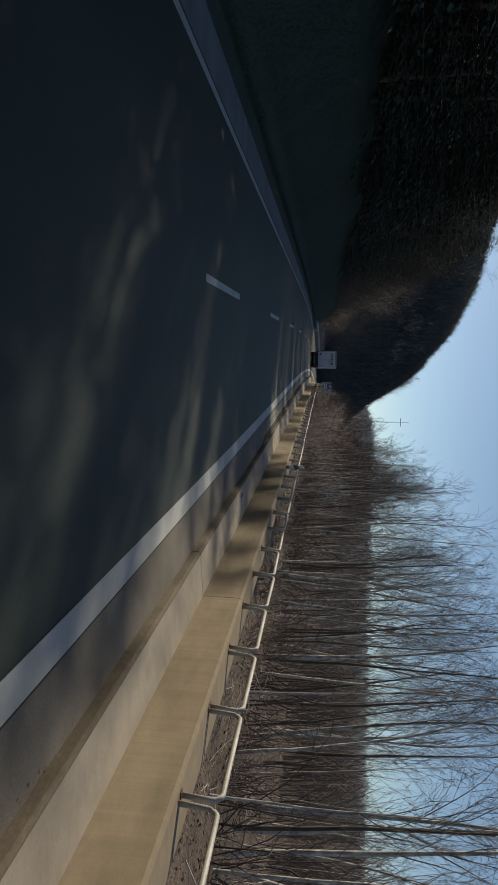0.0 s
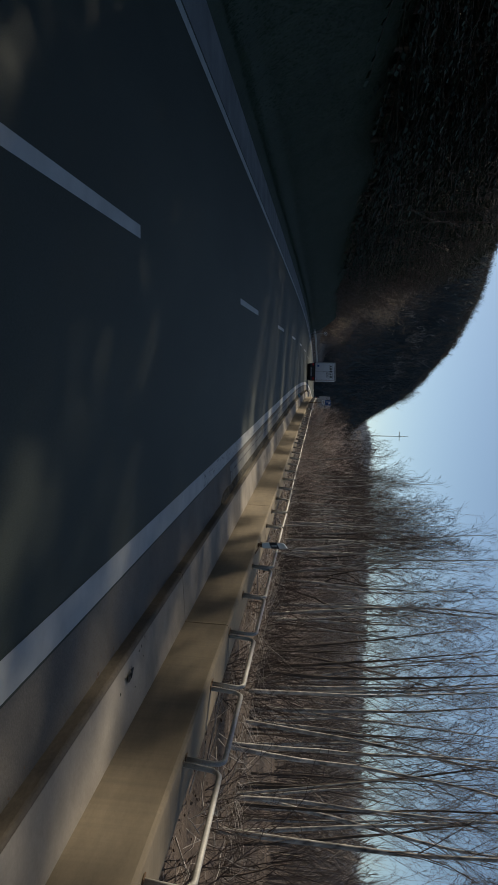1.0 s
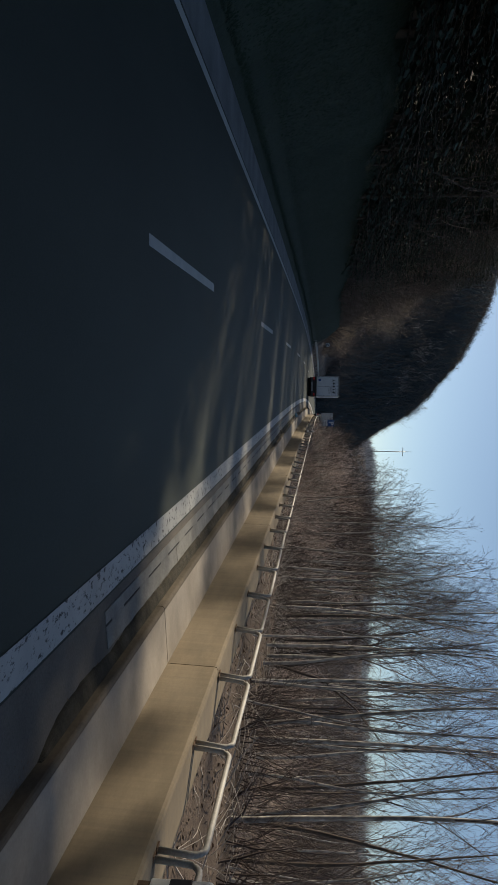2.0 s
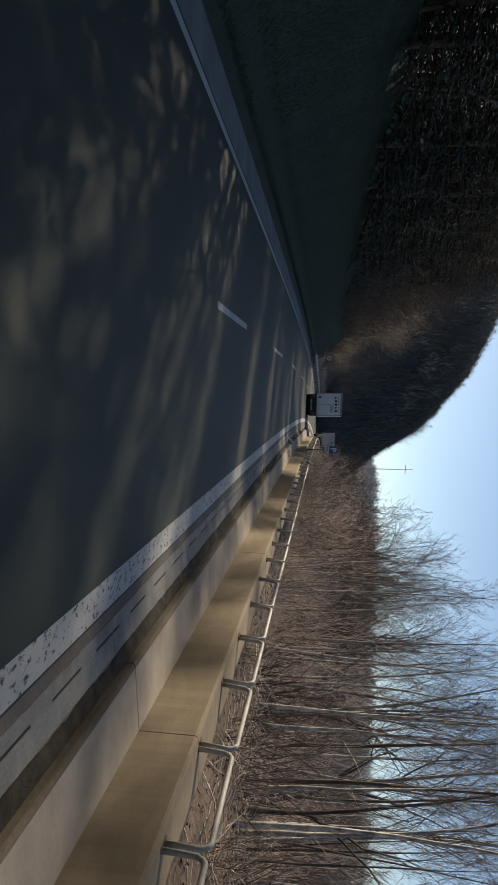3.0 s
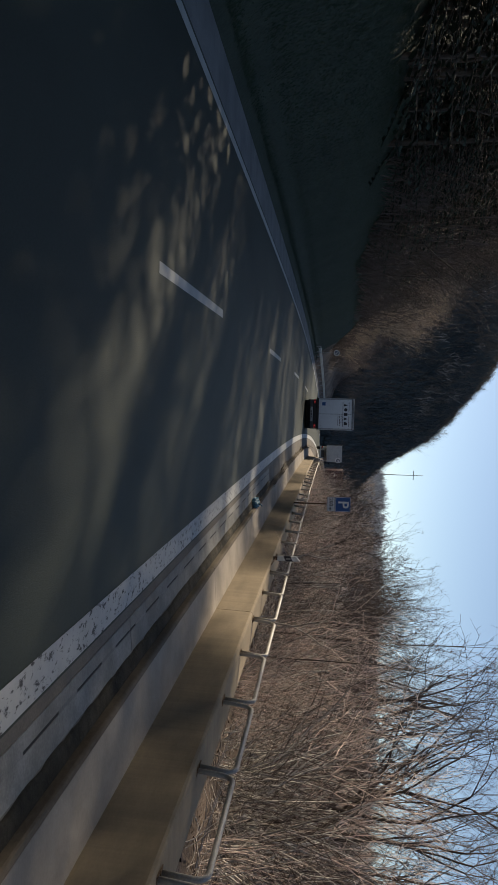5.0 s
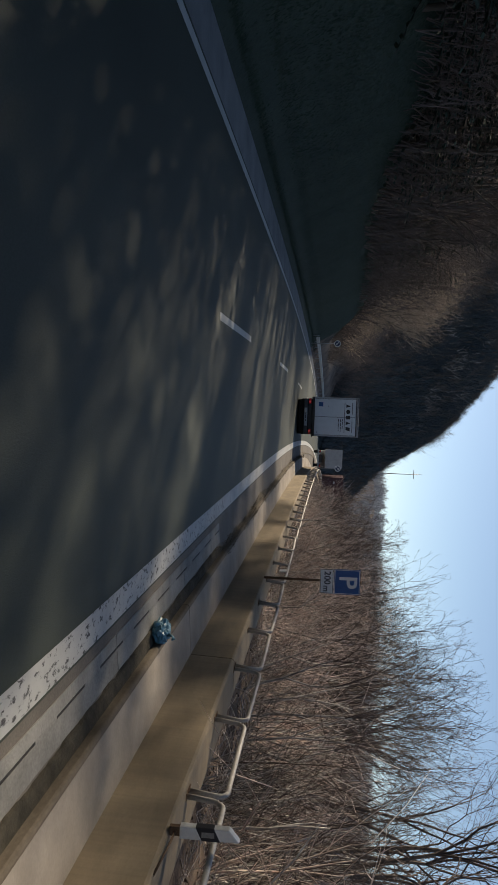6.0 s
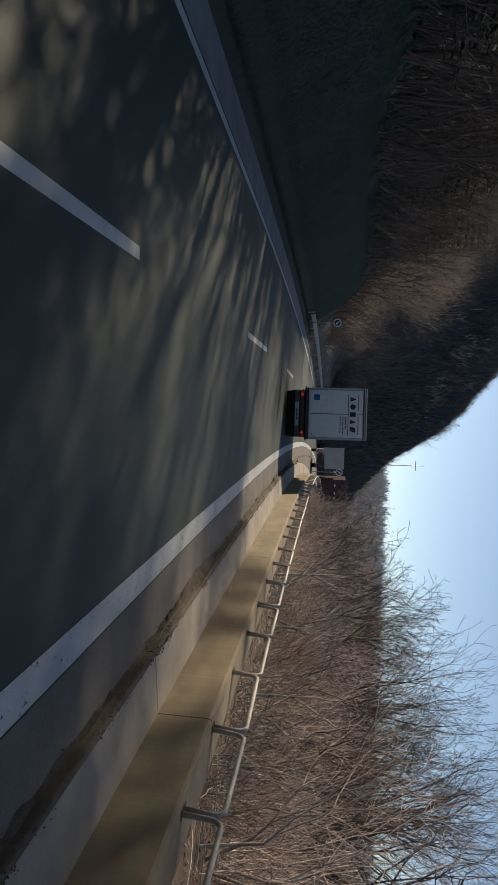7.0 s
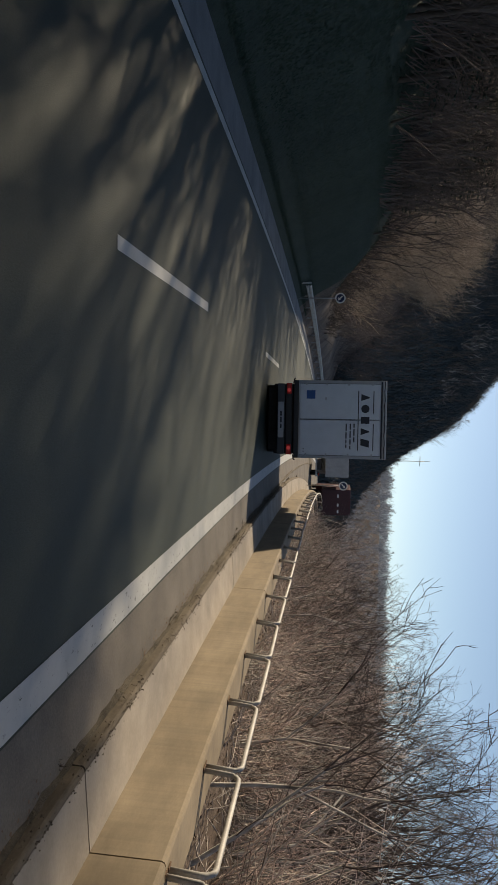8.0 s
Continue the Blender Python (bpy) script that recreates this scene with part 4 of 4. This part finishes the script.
def forest_floor():
    """Fallen sticks and dead leaves behind the barrier."""
    r = random.Random(41)
    v, f = [], []
    for k in range(40000):
        p = on(r.uniform(-20, 128), 4.3 + 7 * r.random() ** 1.5)
        c = Vector((p.x, p.y, height(p.x, p.y) + r.uniform(0, 0.06)))
        a, d = r.uniform(0, math.tau), r.uniform(0.015, 0.042)
        u = Vector((math.cos(a), math.sin(a), r.uniform(-0.6, 0.6))) * d
        w = Vector((-math.sin(a), math.cos(a), r.uniform(-0.6, 0.6))) * d * r.uniform(0.4, 0.9)
        n = len(v)
        v += [c - u, c - w, c + u, c + w]
        f.append((n, n + 1, n + 2, n + 3))
    tagged(raw("leaf_litter", v, f, LEAF), "dead brown leaves on the ground behind the barrier", "litter", kind="stuff")
    w = Wood(42)
    r = w.r
    for k in range(6500):
        long = r.uniform(0.3, 1.4)
        q = r.uniform(-20, 128)
        if q < 24 and r.random() < 0.6:
            continue
        p = on(q, 4.3 + 0.95 * long + 6 * r.random() ** 1.6)
        a = r.uniform(0, math.tau)
        w.grow((p.x, p.y, height(p.x, p.y) + r.uniform(-0.02, 0.10)), (math.cos(a), math.sin(a), r.uniform(-0.05, 0.75)), long, r.uniform(0.005, 0.013), 3, 0.16, -0.04, 3, 0.4)
    tagged(w.done("fallen_sticks", STRAW, None), "pale dead sticks and canes behind the barrier", "litter", kind="stuff")


forest_floor()

# ---------------------------------------------------------------- along the barrier
def gutter():
    g = thing("gutter", Matrix(), "row of grey concrete gutter slabs with an open slot", "gutter", kind="structure")
    for k in range(14):
        a = (10.4 if k < 8 else 11.3) + 4.0 * k
        b = a + (4.24 if k == 7 else 3.975)
        part("slab", solid_strip(a, b, [(2.28, -0.05), (2.28, 0.022), (2.414, 0.030), (2.414, -0.05)], 2), GUTTER, g)
        part("slab", solid_strip(a, b, [(2.448, -0.05), (2.448, 0.032), (2.68, 0.052), (2.68, -0.05)], 2), GUTTER, g)
        # the slot is shallow, so a black strip takes the place of its shade
        bm, _ = strip(a, b, [(2.4145, 0.024), (2.4475, 0.026)], 2)
        part("drain_slot", bm, BLACK, g, "black strip standing in for shade in the gutter slot")
        for j in range(3):
            part("slot_bridge", solid_strip(a + 0.25 + 1.3 * j, min(a + 0.75 + 1.3 * j, b), [(2.4155, -0.05), (2.4155, 0.0305), (2.4465, 0.0315), (2.4465, -0.05)], 1), GUTTER, g)
    # the gap where the row is broken
    part("gap_floor", solid_strip(42.65, 43.29, [(2.27, -0.05), (2.27, 0.008), (2.86, 0.05), (2.86, -0.05)], 2), PLINTH, g, "dirty concrete floor of the gap")
    part("gap_seam", solid_strip(42.72, 42.745, [(2.62, 0.03), (2.62, 0.062), (2.86, 0.101), (2.86, 0.03)], 1), BLACK, g, "dark seam across the gap")
    return g


def moss_band():
    """Damp dirt and moss that has crept over the outer slabs with an uneven edge."""
    v, f = [], []
    step = 0.07
    n = int(62 / step)
    for i in range(n):
        q = 7.5 + i * step
        e = 2.70 + 0.04 * noise.noise(Vector((q * 0.8, 7, 0))) + 0.035 * noise.noise(Vector((q * 3.1, 4, 0))) + 0.02 * noise.noise(Vector((q * 11, 1, 0)))
        e += 0.3 * (1 - smooth(7.5, 9, q) * (1 - smooth(66.5, 69, q)))
        e += 0.2 * (smooth(42.4, 42.65, q) - smooth(43.3, 43.5, q))
        e = min(e, 2.86)
        lump = 0.012 * noise.noise(Vector((q * 4, 2, 0)))
        v += [on(q, 2.885, 0.10), on(q, (e + 2.885) / 2, 0.088 + lump), on(q, e + 0.012, 0.07 + lump), on(q, e, 0.035)]
    for i in range(n - 1):
        for k in range(3):
            a = i * 4 + k
            f.append((a, a + 1, a + 5, a + 4))
    return tagged(raw("moss_band", v, f, MOSS, flat=False), "damp mossy dirt between gutter slabs and barrier foot", "dirt", kind="stuff")


moss_band()
gutter()


def dirt_ribbon():
    """Grit and dead leaves gathered against the foot of the barrier."""
    r = random.Random(17)
    v, f = [], []
    step = 0.18
    n = int(94 / step)
    for i in range(n):
        q = 66 + i * step
        w = 0.02 + 0.05 * noise.noise(Vector((q * 0.35, 0, 0))) + 0.05 * noise.noise(Vector((q * 2.3, 5, 0)))
        heap = 0.09 * smooth(74.6, 76.4, q) * smooth(79.5, 77.8, q)
        w = max(0.015, w) + heap
        v += [on(q, 2.89, 0.085 + heap * 0.8 + 0.05 * max(0, noise.noise(Vector((q * 1.1, 2, 0))))), on(q, 2.87 - w * 0.4, 0.075 + heap * 0.6 * r.random() + 0.02 * r.random()), on(q, 2.86 - w * 1.3 - 0.03 * r.random(), 0.045)]
    for i in range(n - 1):
        for k in range(2):
            a = i * 3 + k
            f.append((a, a + 1, a + 4, a + 3))
    return tagged(raw("roadside_grit", v, f, DIRT, flat=False), "ribbon of grit and dead leaves along the barrier foot", "dirt", kind="stuff")


dirt_ribbon()


def litter():
    r = random.Random(23)
    v, f = [], []
    for k in range(12000):
        q = r.uniform(-22, 120)
        if q < 66 and r.random() < 0.85 or noise.noise(Vector((q * 0.22, 9, 0))) < r.uniform(-0.35, 0.35):
            continue
        off = abs(r.gauss(0, 0.09))
        c = on(q, 2.86 - off, 0.062 - 0.081 * off)
        a, d = r.uniform(0, math.tau), r.uniform(0.005, 0.019)
        u = Vector((math.cos(a), math.sin(a), r.uniform(-0.1, 0.2))) * d
        w = Vector((-math.sin(a), math.cos(a), r.uniform(-0.1, 0.2))) * d * r.uniform(0.4, 0.8)
        n = len(v)
        v += [c - u - w, c + u - w, c + u + w, c - u + w]
        f.append((n, n + 1, n + 2, n + 3))
    return tagged(raw("leaf_scatter", v, f, RUST), "scatter of dead leaves and crumbs by the barrier", "litter", kind="stuff")


litter()


def tufts():
    """Dead grass standing in patches where the grit has gathered."""
    r = random.Random(29)
    v, f = [], []
    for k in range(900):
        q = r.uniform(66, 125)
        if noise.noise(Vector((q * 0.3, 3, 0))) < r.uniform(0.0, 0.35):
            continue
        c = on(q, 2.86 - abs(r.gauss(0, 0.05)) + flare(q), 0.06)
        for j in range(16):
            a, h = r.uniform(0, math.tau), r.uniform(0.015, 0.06)
            foot = c + Vector((r.gauss(0, 0.03), r.gauss(0, 0.04), 0))
            u = Vector((math.cos(a), math.sin(a), 0))
            n = len(v)
            side = Vector((-u.y, u.x, 0)) * r.uniform(0.003, 0.008)
            tip = foot + u * h * r.uniform(0.3, 1.0) + Vector((0, 0, h * r.uniform(0.3, 1.0)))
            v += [foot - side, foot + side, tip]
            f.append((n, n + 1, n + 2))
    return tagged(raw("grass_tufts", v, f, DIRT), "dead grass tufts along the foot of the barrier", "grass", kind="stuff")


tufts()


def kerb_crumbs():
    """Crumbled soil and dead roots heaped over the edge of the kerb."""
    r = random.Random(37)
    v, f = [], []
    for k in range(9000):
        q = r.uniform(67, 112)
        heap = 0.25 + noise.noise(Vector((q * 0.55, 6, 0))) + 0.6 * noise.noise(Vector((q * 2.3, 1, 0)))
        if r.random() > heap:
            continue
        l = r.gauss(2.88, 0.035 + 0.03 * max(0, heap))
        z = 0.203 if l > 2.9 else 0.065 + 0.14 * max(0, 1 - (2.9 - l) / 0.12)
        c = on(q, l, z + 0.02 * r.random())
        c.x += flare(q)
        d = r.uniform(0.004, 0.013) * (1 + 0.6 * max(0, heap - 0.6))
        n = len(v)
        for a in range(4):
            w = a * math.pi / 2 + r.uniform(-0.5, 0.5)
            v.append(c + Vector((math.cos(w) * d * r.uniform(0.6, 1.3), math.sin(w) * d * r.uniform(0.6, 1.6), r.uniform(-0.3, 0.3) * d)))
        v += [c + Vector((0, 0, d * r.uniform(0.5, 1.1))), c - Vector((0, 0, d))]
        for a in range(4):
            f += [(n + a, n + (a + 1) % 4, n + 4), (n + (a + 1) % 4, n + a, n + 5)]
    return tagged(raw("kerb_crumbs", v, f, CRUMB), "crumbled soil and roots heaped along the kerb edge", "dirt", kind="stuff")


kerb_crumbs()


def delineator():
    t = thing("delineator_post", Matrix(), "white reflector post with a black band on the barrier", "delineator", "reflector posts")
    bm = block((-0.06, -0.045, 0.1), (0.06, 0.045, 0.62), 0.015)
    for w in bm.verts:
        if w.co.z > 0.58:
            w.co.z += 0.05 * (w.co.x / 0.06)
    part("post_body", bm, POSTWHITE, t)
    band = block((-0.063, -0.048, 0.28), (0.063, 0.048, 0.46), 0.012)
    for w in band.verts:
        w.co.z += 0.03 * (w.co.x / 0.06)
    b = part("black_band", band, INK, t)
    part("reflector", block((-0.025, -0.053, 0.31), (0.025, -0.047, 0.43), 0.003), STEEL, b)
    part("bracket", block((-0.045, -0.03, 0.0), (0.045, 0.03, 0.12), 0.008), RUST, t)
    part("bracket_pipe", rod([(0, -0.02, 0.06), (0.0, -0.35, 0.04), (0.02, -0.7, 0.0)], 0.012, 6), RUST, t)
    return t


post = delineator()
spots = [(58.0, 3.7), (8.05, 3.7)]
for k, (q, l) in enumerate(spots):
    m = at(q, l, 0.92)
    if k == 0:
        post.matrix_world = m
    else:
        copy_thing(post, m)


def plastic_bag():
    t = thing("plastic_bag", at(61.0, 2.74, 0.06), "crumpled pale blue plastic bag in the gutter", "bag")
    bm = bmesh.new()
    bmesh.ops.create_icosphere(bm, subdivisions=4, radius=0.16)
    for w in bm.verts:
        n = noise.noise(w.co * 14) * 0.045 + noise.noise(w.co * 30) * 0.025
        w.co = w.co + w.co.normalized() * n
        w.co.z = max(0.0, w.co.z * 0.75 + 0.1)
        w.co.y *= 1.25
    part("bag_body", bm, BAGBLUE, t)
    part("bag_knot", rod([(0.02, -0.05, 0.2), (0.03, -0.08, 0.27), (0.07, -0.1, 0.29)], [0.03, 0.012, 0.03], 7), BAGBLUE, t)
    return t


plastic_bag()


def dark_scrap():
    """A torn scrap and a few pocks on the kerb walk."""
    t = thing("rubber_scrap", on_foot(-0.9, 3.05), "torn dark rubber scrap on the kerb walk", "litter")
    r = random.Random(6)
    bm = bmesh.new()
    rows = [[bm.verts.new((0.05 * i + r.uniform(-0.02, 0.02), 0.05 * j - 0.1 + r.uniform(-0.015, 0.015), 0.012 + r.uniform(0, 0.03))) for i in range(3)] for j in range(5)]
    for a, b in zip(rows, rows[1:]):
        for k in range(2):
            bm.faces.new((a[k], a[k + 1], b[k + 1], b[k]))
    part("scrap", bm, BLACK, t)
    for k in range(9):
        q = t if k == 0 else thing("pock", on_foot(-0.4 + r.uniform(-0.9, 0.9), r.uniform(2.95, 3.6)), "small dark pock in the kerb walk", "pock", "pocks in the concrete")
        if k:
            part("hollow", disc((0, 0, 0.001), (0, 0, 1), r.uniform(0.008, 0.02), 0.004, 9), MOSS, q)
    return t


def on_foot(q, l):
    """A pose lying on the kerb walk."""
    p = on(q, l, 0.2 + 0.063 * (l - 2.915))
    return pose(p.x, p.y, p.z)


dark_scrap()


def rail_tag():
    t = thing("rail_tag", at(68.6, 3.49, 1.3), "small blank white plate fixed to the pipe rail", "plate")
    part("plate", block((-0.006, -0.11, -0.06), (0.006, 0.11, 0.1), 0.003), SIGNWHITE, t)
    part("clamp", rod([(0.01, 0, -0.03), (0.05, 0, -0.03), (0.05, 0, 0.05), (0.01, 0, 0.05)], 0.008, 6), STEEL, t)
    return t


rail_tag()

# ---------------------------------------------------------------- further on
def round_sign(m, lean):
    t = thing("round_sign", m, "round blue arrow sign with a white rim on a post", "road sign", "round arrow signs")
    part("post", rod([(0, 0.03, 0), (0, 0.03, 2.8)], 0.03, 8), STEEL, t)
    rim = part("rim", disc((0, 0, 2.5), (0, 1, 0), 0.30, 0.012, 36), SIGNWHITE, t)
    part("face", disc((0, -0.006, 2.5), (0, 1, 0), 0.225, 0.012, 36), SHADED_BLUE, rim)
    bm = block((-0.035, -0.016, -0.16), (0.035, -0.013, 0.08))
    tip = [bm.verts.new(p) for p in ((-0.11, -0.0145, 0.05), (0.11, -0.0145, 0.05), (0, -0.0145, 0.18))]
    bm.faces.new(tip)
    bmesh.ops.transform(bm, matrix=pose(0, 0, 2.5, 0, lean, 0), verts=bm.verts)
    part("arrow", bm, SIGNWHITE, rim, "white arrow")
    return t


round_sign(at(122.8, -6.45 - 0.6, -0.04), 135)
round_sign(at(131.4, 5.15 - 0.94, 0.46), 45)


def guard_rail():
    g = thing("guard_rail", Matrix(), "galvanised steel guard rail on low posts", "guard rail")
    prof = [(0.0, 0.6), (-0.04, 0.65), (-0.04, 0.72), (0.02, 0.76), (-0.04, 0.8), (-0.04, 0.87), (0.0, 0.92)]
    for k in range(28):
        a = 119.4 + 4.0 * k
        l = -7.15
        bm, _ = strip(a, a + 3.99, [(l - x, z) for x, z in prof], 2)
        part("rail_beam", bm, GALV, g)
        p = on(a, l - 0.12)
        part("rail_post", block((p.x - 0.04, p.y - 0.05, -0.3), (p.x + 0.04, p.y + 0.05, 0.9), 0.006), STEEL, g)
    return g


guard_rail()


def parked_truck():
    t = thing("parked_truck", at(150.5, 2.9, 0.05, 2), "pale box truck parked beside the road", "truck")
    part("cargo_box", block((-1.15, 0.0, 1.45), (1.15, 5.5, 3.6), 0.03), GREY, t)
    part("chassis", block((-0.5, 0.2, 0.6), (0.5, 7.2, 1.1), 0.03), DARKMETAL, t)
    part("cab", block((-1.05, 5.7, 0.55), (1.05, 7.4, 2.7), 0.15), WHITE, t)
    part("rear_bumper", block((-1.1, -0.05, 0.55), (1.1, 0.05, 0.7), 0.01), GREY, t)
    for x in (-1, 1):
        part("rear_lamp", block((x * 0.9 - 0.12, -0.06, 0.78), (x * 0.9 + 0.12, -0.02, 0.92), 0.01), REDGLASS, t)
        for y0 in (1.4, 6.4):
            w = part("wheel", disc((x * 0.85, y0, 0.42), (1, 0, 0), 0.42, 0.3, 20), BLACK, t)
            part("rim", disc((x * 0.93, y0, 0.42), (1, 0, 0), 0.24, 0.2, 14), STEEL, w)
    for x in (-0.55, 0.55):
        part("rear_door", block((x - 0.54, -0.03, 1.5), (x + 0.54, 0.0, 3.54), 0.01), GREY, t)
    return t


parked_truck()


def parked_lorry():
    t = thing("parked_lorry", at(152.0, 6.4, -0.1, 4), "dark red lorry parked in the lay-by behind the brush", "truck")
    part("cargo_box", block((-1.2, 0.0, 1.3), (1.2, 6.0, 4.0), 0.04), DARKRED, t)
    part("cab", block((-1.1, 6.2, 0.6), (1.1, 7.9, 2.8), 0.15), DARKRED, t)
    part("chassis", block((-0.5, 0.2, 0.6), (0.5, 7.6, 1.1), 0.03), DARKMETAL, t)
    for x in (-0.75, 0.1, 0.7):
        part("marking", block((x, -0.03, 2.75), (x + 0.3, -0.004, 2.9)), SIGNWHITE, t)
    for x in (-1, 1):
        for y0 in (1.4, 6.9):
            part("wheel", disc((x * 0.9, y0, 0.45), (1, 0, 0), 0.45, 0.3, 20), BLACK, t)
    return t


parked_lorry()


def mast():
    p = (83.8, 834.0)
    t = thing("radio_mast", pose(p[0], p[1], height(*p) - 1), "thin radio mast with a crossarm on the far hilltop", "mast")
    h = 87 - height(*p)
    part("pole", rod([(0, 0, 0), (0, 0, h * 0.5), (0, 0, h)], [0.5, 0.42, 0.3], 8), STEEL, t)
    part("crossarm", rod([(-4.5, 0, h - 4), (4.5, 0, h - 4)], 0.35, 6), STEEL, t)
    part("antenna", rod([(0, 0, h), (0, 0, h + 5)], 0.2, 6), STEEL, t)
    return t


mast()
